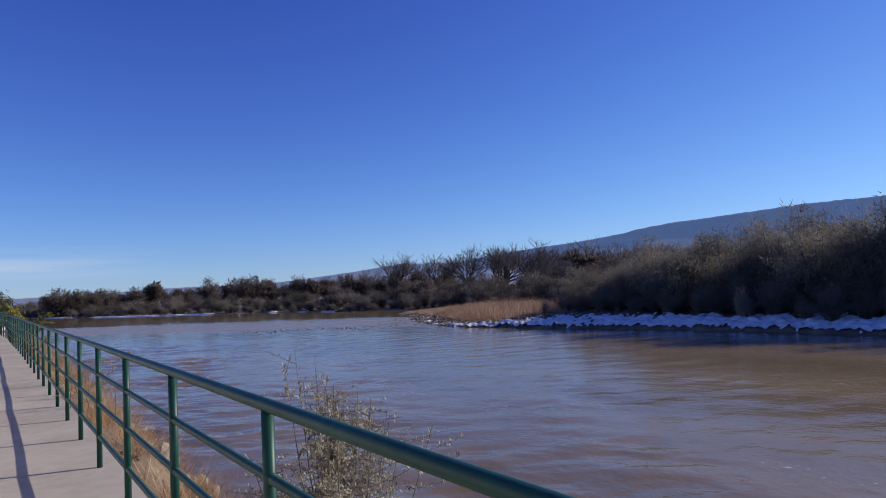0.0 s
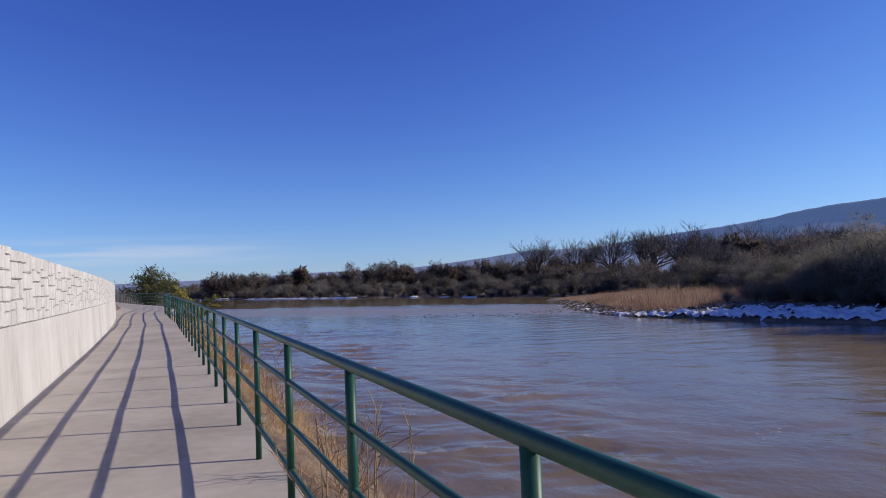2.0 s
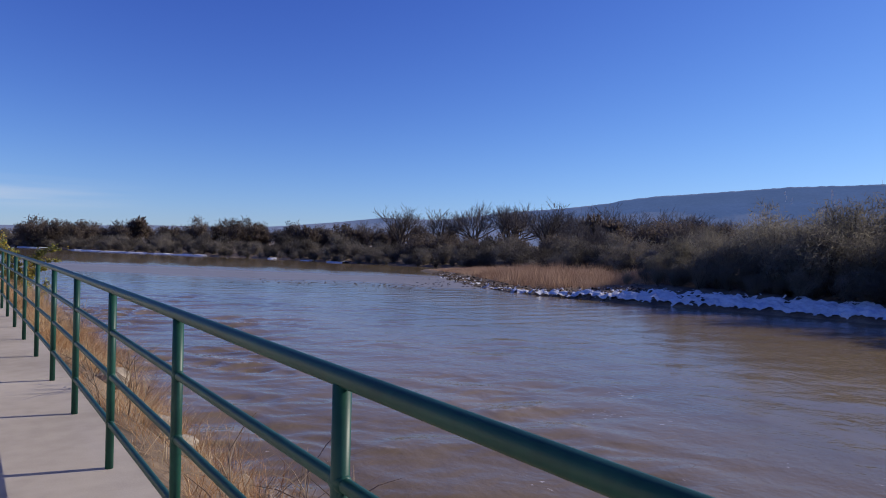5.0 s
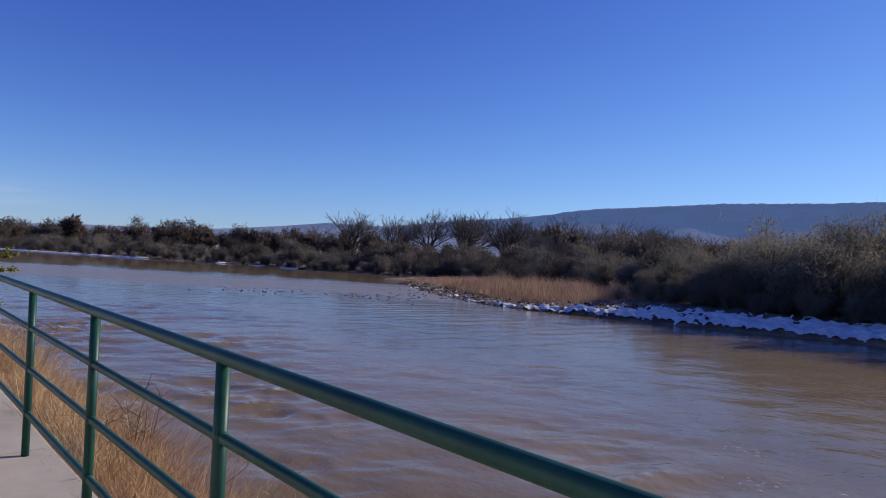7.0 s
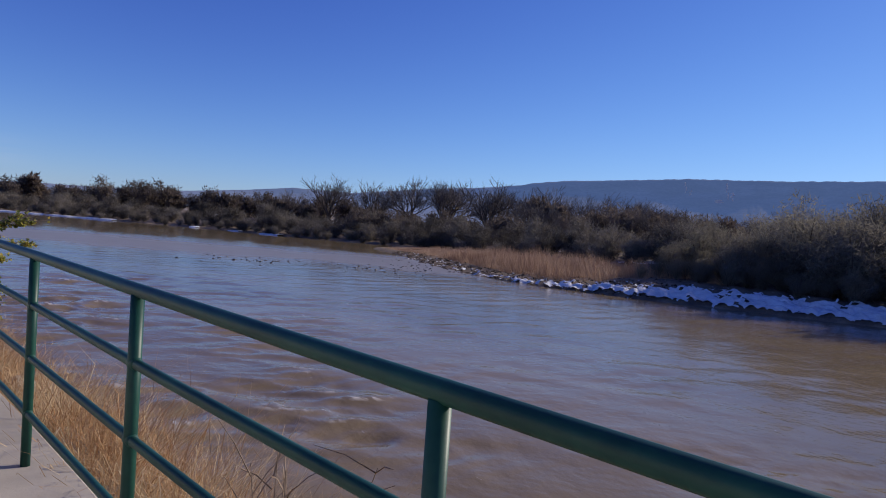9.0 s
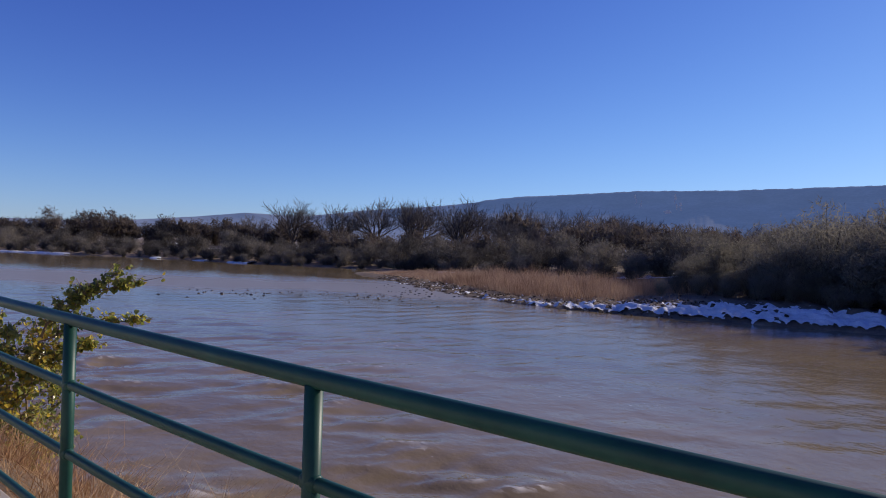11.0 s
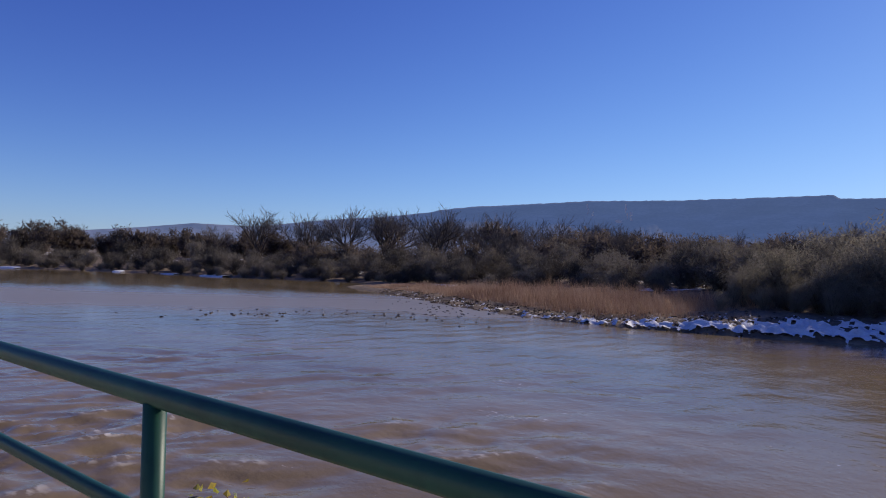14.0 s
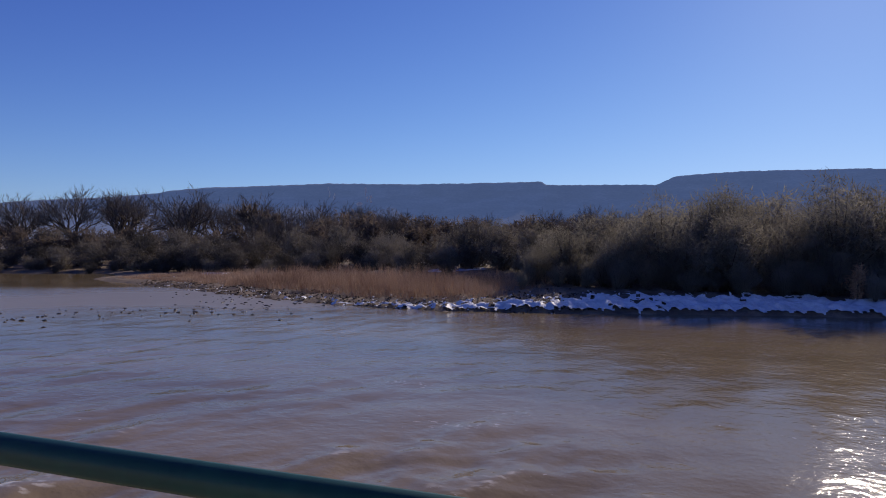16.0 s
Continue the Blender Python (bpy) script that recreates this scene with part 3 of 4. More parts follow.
def path():
    top = empty("pavement", (0, 0, 0), "pale grey concrete footpath slabs along the river", "path", "structure")
    step = POST_STEP * 3
    y = Y0
    while y < Y1:
        s = Soup()
        n = 4
        g = 0.004
        rows = []
        for i in range(n + 1):
            yy = y + g + (step - 2 * g) * i / n
            b, e = bend_x(yy), rail_x(yy)
            inset = 0.006 if i in (0, n) else 0.0
            rows.append([Vector((EDGE_L + b, yy, -0.14)), Vector((EDGE_L + b, yy, -inset)), Vector((EDGE_R - 0.012 + e, yy, -inset)), Vector((EDGE_R + e, yy, -0.012 - inset)), Vector((EDGE_R + e, yy, -0.14))])
        m = 5
        for r in rows:
            s.v.extend(r)
        for i in range(n):
            for j in range(m - 1):
                s.f.append((i * m + j, (i + 1) * m + j, (i + 1) * m + j + 1, i * m + j + 1))
        s.f.append(tuple(range(m)))
        s.f.append(tuple(n * m + j for j in reversed(range(m))))
        part("slab", s.data, M_CONC, top)
        y += step


path()


def railing():
    top = empty("railing", (0, 0, 0), "dark green painted steel pipe railing along the path", "railing")
    ys = [Y0 + 0.3 * i for i in range(int((Y1 - Y0) / 0.3))]
    for z, r, name in ((RAIL_TOP, 0.0192, "top_rail"), (0.648, 0.0145, "middle_rail"), (0.437, 0.0145, "middle_rail"), (0.212, 0.0145, "bottom_rail")):
        s = Soup()
        s.tube([(rail_x(y), y, z) for y in ys], r, 12)
        part(name, s.data, M_GREEN, top, smooth=True)
    s = Soup()
    s.tube([(0, 0, -0.02), (0, 0, 0.5), (0, 0, RAIL_TOP - 0.012)], 0.0185, 12)
    post_mesh = mesh_from("post", s.v, s.f, M_GREEN, True)
    w = Soup()
    w.tube([(0, -0.0235, 0), (0, -0.016, 0), (0, 0.016, 0), (0, 0.0235, 0)], [0.0148, 0.0185, 0.0185, 0.0148], 10)
    weld_mesh = mesh_from("weld", w.v, w.f, M_GREEN, True)
    for k in range(-4, 78):
        y = POST_STEP * (k + (0.02 if k == 21 else 0.0))
        p = part("post", post_mesh, M_GREEN, top)
        p.location = (rail_x(y), y, 0)
        if -1 < k < 40:
            for z in (0.648, 0.437, 0.212):
                q = part("weld", weld_mesh, M_GREEN, p)
                q.location = (0, 0, z)
    for k in (2.6, 14.6, 26.6, 38.6):
        y = POST_STEP * k
        for z, r in ((RAIL_TOP, 0.0196), (0.648, 0.0149)):
            s = Soup()
            s.tube([(rail_x(y), y - 0.003, z), (rail_x(y), y + 0.003, z)], r, 12)
            part("pipe_joint", s.data, M_DARK, top, "dark joint between pipe lengths")


railing()


# ---- the wall beside the path ----
def wall_drop(y):
    """How far the wall's crest has come down at y."""
    return min(0.30, max(-0.2, (0.0075 if y > 14 else 0.014) * (y - 14.0)))


def wall():
    top = empty("wall_west", (0, 0, 0), "pale concrete retaining wall with cast stone blocks above a smooth base", "wall", "structure")
    base_top, crest = 0.806, 1.548
    panel = 1.2
    n = int((82 + 8) / panel)
    for i in range(0, n, 2):
        y0, y1 = -8 + i * panel, -8 + (i + 2) * panel
        s = Soup()
        prof = [(-2.42, -0.3), (-2.42, base_top), (-1.905, base_top), (-1.885, base_top - 0.02), (-1.84, -0.05), (-1.84, -0.3)]
        m = len(prof)
        for yy in (y0 + 0.002, y0 + 0.008, (y0 + y1) / 2, y1 - 0.008, y1 - 0.002):
            gap = 0.006 if yy in (y0 + 0.002, y1 - 0.002) else 0
            s.v.extend([Vector((x + bend_x(yy) - (gap if x > -2.0 else 0), yy, z - (0.35 * wall_drop(yy) if z > 0.5 else 0))) for x, z in prof])
        for j in range(4):
            for q in range(m):
                s.f.append((j * m + q, j * m + (q + 1) % m, (j + 1) * m + (q + 1) % m, (j + 1) * m + q))
        s.f.append(tuple(reversed(range(m))))
        s.f.append(tuple(4 * m + q for q in range(m)))
        part("plinth", s.data, M_WALL, top)
    core = Soup()
    ys = [-8 + 1.2 * i for i in range(n + 1)]
    prof = [(-2.4, base_top + 0.003), (-2.4, crest - 0.03), (-1.97, crest - 0.03), (-1.97, base_top + 0.003)]
    for yy in ys:
        core.v.extend([Vector((x + bend_x(yy), yy, z - wall_drop(yy) * (1.0 if z > 1.2 else 0.35))) for x, z in prof])
    for j in range(len(ys) - 1):
        for q in range(4):
            core.f.append((j * 4 + q, j * 4 + (q + 1) % 4, (j + 1) * 4 + (q + 1) % 4, (j + 1) * 4 + q))
    part("backing", core.data, M_STONE, top)
    return top, base_top, crest, panel, n


WALL = wall()


# ---- trees and brush ----
def bare_tree(seed, height, spread=0.55, levels=5, twig=1.0, rust=False):
    """A short trunk, ascending forked limbs and a domed crown of fine twigs, as two soups."""
    r = random.Random(seed)
    limbs, crown = Soup(), Soup()

    def grow(p, d, length, radius, level):
        pts, rad = [p], [radius]
        q, way = Vector(p), Vector(d)
        n = 4 if level < 3 else 3
        for i in range(n):
            way = (way + Vector((r.gauss(0, 0.17), r.gauss(0, 0.17), r.gauss(0.075, 0.10)))).normalized()
            q = q + way * (length / n)
            pts.append(q.copy())
            rad.append(max(0.02, radius * (1 - 0.38 * (i + 1) / n)))
        if level < 4:
            limbs.tube(pts, rad, 6 if level < 2 else 4, False)
        else:
            crown.tube([pts[0], pts[-1]], [rad[0], rad[-1]], 3, False)
        if level >= levels:
            for i in range(5 if rust else 5):
                dd = (way + Vector((r.gauss(0, 0.45), r.gauss(0, 0.45), r.gauss(0.3, 0.35)))).normalized()
                crown.spray(q - way * length * r.uniform(0, 0.9), dd, (0.5 if rust else r.uniform(0.7, 1.3)) * twig, (0.24 if rust else 0.026) * twig)
            return
        kids = (6 if level == 0 else 3 if level < 4 else 2) + (r.random() < 0.4)
        turn0 = r.uniform(0, 6.28)
        for i in range(kids):
            at = pts[max(1, len(pts) - 1 - (i % 3 if level else i % 2))]
            axis = way.orthogonal()
            axis.rotate(Matrix.Rotation(turn0 + 6.28 * i / kids + r.gauss(0, 0.3), 3, way))
            dd = Vector(way)
            dd.rotate(Matrix.Rotation(r.uniform(0.25, spread) if level == 0 else r.uniform(0.22, spread * 0.72), 3, axis))
            grow(at.copy(), dd.normalized(), length * r.uniform(0.66, 0.86) * (1.75 if level == 0 else 1.0), max(0.024, rad[-1] * r.uniform(0.62, 0.84)), level + 1)

    grow(Vector((0, 0, -0.3)), Vector((r.gauss(0, 0.08), r.gauss(0, 0.08), 1)).normalized(), height * 0.15, height * 0.04, 0)
    k = height / max(q[2] for q in crown.v)
    for soup in (limbs, crown):
        soup.v = [Vector(q) * k for q in soup.v]
    return limbs, crown


def brush(seed, height, width, tufts, size, broad=0.18):
    """Stems from the ground and an uneven crown of tufts."""
    r = random.Random(seed)
    stems, crown = Soup(), Soup()
    heads = []
    for _ in range(13):
        a, t = r.uniform(0, 6.28), r.uniform(0.05, 1.0)
        h = height * (1 - 0.45 * t * t) * r.uniform(0.68, 1.06)
        tip = Vector((math.cos(a) * width * 0.5 * t, math.sin(a) * width * 0.5 * t, h))
        mid = Vector((tip.x * 0.45, tip.y * 0.45, h * 0.5))
        stems.tube([(tip.x * 0.08, tip.y * 0.08, -0.3), mid, tip], [0.05 * height / 4, 0.03 * height / 4, 0.008], 4, False)
        heads.append((mid, tip))
    # the stems join in one root under the ground
    stems.f += [(12 * i, 12 * (i + 1), 12 * (i + 2)) for i in range(len(heads) - 2)]
    for _ in range(tufts):
        mid, tip = heads[r.randrange(len(heads))]
        t = r.random() ** 0.7
        p = (Vector((0, 0, height * 0.03)).lerp(mid, t * 2) if t < 0.5 else mid.lerp(tip, t * 2 - 1))
        p = p + Vector((r.gauss(0, width * 0.085), r.gauss(0, width * 0.085), r.gauss(0, height * 0.045)))
        p.z = max(0.05, p.z)
        d = Vector((r.gauss(0, 0.65), r.gauss(0, 0.65), r.gauss(0.5, 0.45)))
        crown.spray(p, d, size * r.uniform(0.8, 1.8), size * broad * r.uniform(0.65, 1.35))
    return stems, crown


def plant(name, soups, mats, place, label, category, group="", scale=1.0, turn=0.0, names=("trunk", "crown")):
    ob = empty(name, place, label, category, group=group)
    for s, m, nm in zip(soups, mats, names):
        part(nm, s.data, m, ob)
    ob.rotation_euler = (0, 0, turn)
    ob.scale = (scale, scale, scale)
    return ob


def ground_at(x, y):
    return float(land_height(np.array([x]), np.array([y]))[0])


def repeat(ob, x, y, scale, turn, sz=1.0):
    c = copy_thing(ob, pose(x, y, ground_at(x, y), 0, 0, turn))
    c.scale = (scale, scale, scale * sz)
    return c


def polar(eye_x, eye_y, az, d):
    return eye_x + d * math.sin(radians(az)), eye_y + d * math.cos(radians(az))


def tall_trees():
    label = "tall leafless cottonwood tree with a spreading dark crown"
    kinds = [plant("cottonwood_tree", bare_tree(40 + i, 14.0, 0.95 + 0.12 * (i % 2)), (M_BARK, M_TWIG), (0, 0, 0), label, "tree", "bare cottonwoods on the far bank") for i in range(4)]
    spots = [(114, 191, 14.0, 0), (polar(-0.6, 10.3, 35.9, 205) + (12.6, 1)), (polar(-0.6, 10.3, 39.0, 200) + (14.7, 2)), (130, 158, 14.8, 3), (123, 134, 14.4, 0),
             (132, 125, 13.0, 1), (131, 108, 12.0, 2), (130, 98, 11.0, 3), (130, 86, 9.2, 1), (polar(-1, 36.4, 72, 150) + (9.0, 0)), (polar(-1, 36.4, 75.5, 150) + (8.8, 2)),
             (polar(-1, 36.4, 47.5, 190) + (13.0, 3)), (polar(-1, 36.4, 51.5, 180) + (12.4, 1)), (polar(-1, 36.4, 58.5, 165) + (11.6, 0)),
             (polar(-1, 36.4, 66.8, 150) + (9.6, 3)), (polar(-1, 36.4, 84, 130) + (8.6, 2)), (polar(-1, 36.4, 54.2, 172) + (12.0, 2)), (polar(-0.6, 10.3, 29.5, 230) + (9.5, 1))]
    used = set()
    for x, y, h, k in spots:
        s = 1.14 * h / 14.0
        if k not in used:
            used.add(k)
            kinds[k].location = (x, y, ground_at(x, y))
            kinds[k].scale = (s * 1.1, s * 1.1, s)
        else:
            repeat(kinds[k], x, y, s * 1.1, RNG.uniform(0, 360), 0.91)
    for i in range(26):
        az = 57 + 34 * (i + RNG.random()) / 26
        x, y = polar(-1, 36.4, az, RNG.uniform(118, 150) - 0.25 * (az - 40))
        repeat(kinds[RNG.randrange(4)], x, y, RNG.uniform(7.6, 10.4) / 14.0, RNG.uniform(0, 360), RNG.uniform(0.85, 1.05))
    grove = [plant("brown_tree", brush(160 + i, 6.5, 6.4, 2800, 0.46, 0.4), (M_BARK, M_RUST), (0, 0, 0), "round brown tree with dead leaves in the riverside grove", "tree", "brown trees on the far bank") for i in range(3)]
    spots = [polar(-0.6, 10.3, az + RNG.gauss(0, 0.3), RNG.uniform(228, 262)) + (RNG.uniform(6.2, 9.4),) for az in np.arange(4.0, 37, 0.62)]
    spots += [polar(-1, 36.4, az + RNG.gauss(0, 0.4), RNG.uniform(106, 130)) + (RNG.uniform(5.0, 6.4) if az < 58 else RNG.uniform(5.4, 7.8),) for az in np.arange(40, 90, 1.25)]
    for i, (x, y, h) in enumerate(spots):
        if i < 3:
            grove[i].location, grove[i].scale = (x, y, ground_at(x, y)), (h / 6.5,) * 3
        else:
            repeat(grove[i % 3], x, y, h / 6.5, RNG.uniform(0, 360), RNG.uniform(0.9, 1.1))
    label = "rounded rusty-brown tree still holding dry leaves"
    rk = [plant("rusty_tree", bare_tree(60 + i, 9.0, 0.95, 5, 1.5, True), (M_BARK, M_RUST), (0, 0, 0), label, "tree", "rusty trees on the far bank") for i in range(2)]
    used = set()
    spots = [(47.7, 250, 10.0, 0), (polar(-0.6, 10.3, 5.2, 262) + (6.8, 1)), (polar(-0.6, 10.3, 6.8, 255) + (6.5, 0)), (polar(-0.6, 10.3, 8.6, 258) + (6.6, 1)), (polar(-0.6, 10.3, 13.6, 235) + (6.6, 0)),
             (polar(-0.6, 10.3, 15.2, 230) + (6.2, 1)), (polar(-0.6, 10.3, 20.2, 225) + (8.0, 0)), (polar(-0.6, 10.3, 24.7, 225) + (8.8, 1)), (polar(-0.6, 10.3, 28.2, 215) + (7.2, 0)),
             (polar(-0.6, 10.3, 30.6, 205) + (6.4, 1)), (polar(-1, 36.4, 56.8, 150) + (11.0, 0)), (polar(-1, 36.4, 63, 140) + (8.5, 1)), (polar(-1, 36.4, 78, 125) + (7.5, 0)), (polar(-1, 36.4, 68, 135) + (7.5, 0))]
    for x, y, h, k in spots:
        s = h / 9.0
        if k not in used:
            used.add(k)
            rk[k].location = (x, y, ground_at(x, y))
            rk[k].scale = (s, s, s)
        else:
            repeat(rk[k], x, y, s, RNG.uniform(0, 360))


tall_trees()


def along(line, step):
    """Places along a polyline, step metres apart."""
    out, carry = [], 0.0
    for (ax, ay), (bx, by) in zip(line, line[1:]):
        ln = math.hypot(bx - ax, by - ay)
        t = carry
        while t < ln:
            out.append((ax + (bx - ax) * t / ln, ay + (by - ay) * t / ln))
            t += step
        carry = t - ln
    return out


def shrub_belt():
    label = "grey-brown leafless willow brush in a dense belt on the bank"
    kinds = [plant("willow_brush", brush(80 + i, 4.2, 6.4, 2600, 0.42), (M_BARK, M_WILLOW), (0, 0, -50), label, "bush", "willow brush on the far bank", names=("trunk", "crown")) for i in range(4)]
    line = [(57, 46), (62, 54), (65, 64), (67, 78), (68, 92), (70.5, 107), (66, 117), (60.5, 129), (55, 149), (42, 175), (28.5, 202), (14.5, 247), (-9, 332)]
    first = 0
    for row, (off, hs, step) in enumerate(((-0.2, 0.42, 3.0), (2.4, 0.66, 3.6), (6, 0.86, 4.4), (12, 1.0, 5.6), (21, 1.1, 7.5))):
        for i, (x, y) in enumerate(along(line, step * 1.0)):
            inland = off + (1.8 if y > 140 else 0.0)
            x, y = x + inland * 0.8 + RNG.gauss(0, 0.9), y + inland * 0.6 + RNG.gauss(0, 0.9)
            s = hs * RNG.uniform(0.7, 1.2) * float(np.interp(y, [120, 170, 300], [1.0, 0.86, 1.05]))
            if first < 4:
                k = kinds[first]
                k.location, k.scale = (x, y, ground_at(x, y)), (s, s, s)
                first += 1
            else:
                repeat(kinds[RNG.randrange(4)], x, y, s, RNG.uniform(0, 360), RNG.uniform(0.85, 1.1))


shrub_belt()


def thicket():
    label = "dense dark olive tamarisk thicket above the snowy bank"
    kinds = [plant("tamarisk_bush", brush(120 + i, 6.0, 6.4, 6000, 0.31), (M_BARK, M_TAMARISK), (0, 0, -50), label, "bush", "tamarisk thicket", names=("trunk", "crown")) for i in range(4)]
    first = 0
    for off, hs, step, ylo, yhi in ((2.9, 0.36, 1.5, -32, 49), (4.0, 0.55, 1.9, -32, 49), (5.4, 0.88, 2.6, -34, 49), (8.0, 1.05, 2.9, -36, 50), (11.5, 1.2, 3.6, -38, 51), (16, 1.3, 4.6, -42, 53), (24, 1.38, 7.0, -42, 56)):
        for x, y in along([(46.5, -42), (45, 10), (44.8, 22), (45, 31), (45, 39), (45, 45), (46, 60)], step):
            if not ylo < y < yhi:
                continue
            x, y = x + off + RNG.gauss(0, 0.6), y + RNG.gauss(0, 0.7)
            s = hs * RNG.uniform(0.74, 1.22) * float(np.interp(y, [-40, 10, 30, 42, 52], [1.05, 1.02, 0.98, 0.8, 0.55]))
            if first < 4:
                k = kinds[first]
                k.location, k.scale = (x, y, ground_at(x, y)), (s, s, s)
                first += 1
            else:
                repeat(kinds[RNG.randrange(4)], x, y, s, RNG.uniform(0, 360), RNG.uniform(0.9, 1.1))
    x, y = 47.3, 27.6
    plant("rusty_shrub", brush(140, 2.3, 1.3, 900, 0.3), (M_BARK, M_REED), (x, y, ground_at(x, y)), "small orange-brown dry shrub at the thicket's edge", "bush", names=("trunk", "crown"))


thicket()


def reeds():
    s = Soup()
    edge = [(43.5, 46.5), (42.5, 53), (43.6, 60), (47.5, 69), (53, 81), (58, 95), (63, 95), (62, 80), (60, 66), (57, 54), (51, 46.5)]

    def inside(x, y):
        c = False
        for (ax, ay), (bx, by) in zip(edge, edge[1:] + edge[:1]):
            if (ay > y) != (by > y) and x < (bx - ax) * (y - ay) / (by - ay) + ax:
                c = not c
        return c
    n = 0
    while n < 30000:
        x, y = RNG.uniform(42, 63), RNG.uniform(46, 96)
        if not inside(x, y):
            continue
        front = float(shore_distance(np.array([x]), np.array([y]))[0])
        h = RNG.uniform(0.45, 1.3) * float(np.interp(front, [1, 4, 7, 14], [0.5, 0.9, 1.5, 1.7])) * float(np.interp(y, [46, 70, 86, 96], [1.0, 1.0, 0.5, 0.25]))
        z = -2.9 + 0.02 * (front - 2)
        h *= 0.85 + 0.3 * math.sin(x * 0.9 + 2 * math.sin(y * 0.4)) * math.sin(y * 0.7)
        d = Vector((RNG.gauss(0, 0.28), RNG.gauss(0.08, 0.28), 1)) * h
        p = Vector((x, y, z))
        s.blade(p, p + d, RNG.uniform(0.014, 0.036), (RNG.gauss(0, 0.05), RNG.gauss(0, 0.05), 0.05), (RNG.choice((1, 0.7)), RNG.uniform(-0.7, 0.7), 0))
        n += 1
    thing("reed_bed", s.v, s.f, M_REED, "bed of dry orange-tan reeds on the low spit", "reeds", "stuff")


reeds()


# ---- the near bank ----
def rock(seed, squash=0.7):
    r = random.Random(seed)
    bm = bmesh.new()
    bmesh.ops.create_icosphere(bm, subdivisions=2, radius=1.0)
    for vtx in bm.verts:
        c = vtx.co
        k = 1 + 0.28 * noise.noise(c * 1.3 + Vector((seed, 0, 0))) + 0.12 * noise.noise(c * 3.1)
        vtx.co = Vector((c.x * k, c.y * k * 0.8, c.z * k * squash))
    me = bpy.data.meshes.new("rock")
    bm.to_mesh(me)
    bm.free()
    return me


def bank_rocks():
    kinds = [rock(i) for i in range(4)]
    for k in kinds:
        k.materials.append(M_ROCK)
    for i in range(70):
        y = RNG.uniform(1, 45)
        u = abs(RNG.gauss(0.75, 0.55)) + 0.22 if i < 45 else RNG.uniform(2.2, 3.6)
        x = u + bend_x(y)
        ob = tagged(new("bank_rock", kinds[i % 4]), "rough pale brown rock lying on the river bank", "rock", "rocks on the near bank")
        s = RNG.uniform(0.07, 0.17) if u < 2 else RNG.uniform(0.12, 0.3)
        ob.location = (x, y, ground_at(x, y) + s * 0.25)
        ob.rotation_euler = (RNG.uniform(-0.4, 0.4), RNG.uniform(-0.4, 0.4), RNG.uniform(0, 6.3))
        ob.scale = (s, s, s)


bank_rocks()


def river_stones():
    kinds = [rock(20 + i, 0.5) for i in range(3)]
    for k in kinds:
        k.materials.append(M_WETSTONE)
    for i in range(190):
        t = RNG.random()
        x, y = 22 + 19 * t ** 0.7 + RNG.gauss(0, 1.8), 77 - 15 * t ** 0.7 + RNG.gauss(0, 2.2)
        if i > 130:
            x, y = RNG.uniform(30, 46), 0
            y = 60 + (x - 30) * 0.9 + RNG.gauss(0, 2.5)
        if float(shore_distance(np.array([x]), np.array([y]))[0]) > 0.5:
            continue
        ob = tagged(new("river_stone", kinds[i % 3]), "small dark wet stone showing above the shallow water", "stone", "stones in the shallows")
        s = RNG.uniform(0.035, 0.11)
        ob.location = (x, y, WATER_Z + s * 0.12)
        ob.rotation_euler = (0, 0, RNG.uniform(0, 6.3))
        ob.scale = (s * 1.3, s, s)


river_stones()


def drift_debris():
    """Dark driftwood, clods and bits of snow along the edge of the spit."""
    dark, white = Soup(), Soup()
    r = random.Random(52)
    n = 0
    while n < 2200:
        x, y = r.uniform(39, 60), r.uniform(44, 88)
        d = float(shore_distance(np.array([x]), np.array([y]))[0])
        if not -0.3 < d < 4.2 + r.gauss(0, 1.0):
            continue
        n += 1
        k = r.uniform(0.03, 0.1)
        w = Vector((r.uniform(0.8, 2.2), r.uniform(0.7, 1.5), r.uniform(0.5, 1.0))) * k
        a = r.uniform(0, 6.28)
        ring = [Vector((math.cos(a + j * 1.2566) * w.x, math.sin(a + j * 1.2566) * w.y, w.z * r.uniform(-0.1, 0.35))) for j in range(5)]
        at = Vector((x, y, ground_at(x, y) + 0.02))
        top, low = Vector((r.gauss(0, 0.2) * k, r.gauss(0, 0.2) * k, w.z)), Vector((0, 0, -w.z))
        (white if r.random() < 0.14 else dark).add([at + q for q in ring + [top, low]], [(j, (j + 1) % 5, 5) for j in range(5)] + [((j + 1) % 5, j, 6) for j in range(5)])
    thing("drift_debris", dark.v, dark.f, M_DEBRIS, "dark clods and driftwood strewn along the spit's edge", "debris", "stuff")
    thing("snow_bits", white.v, white.f, M_SNOW, "scattered lumps of old snow among the debris", "snow", "stuff")


drift_debris()


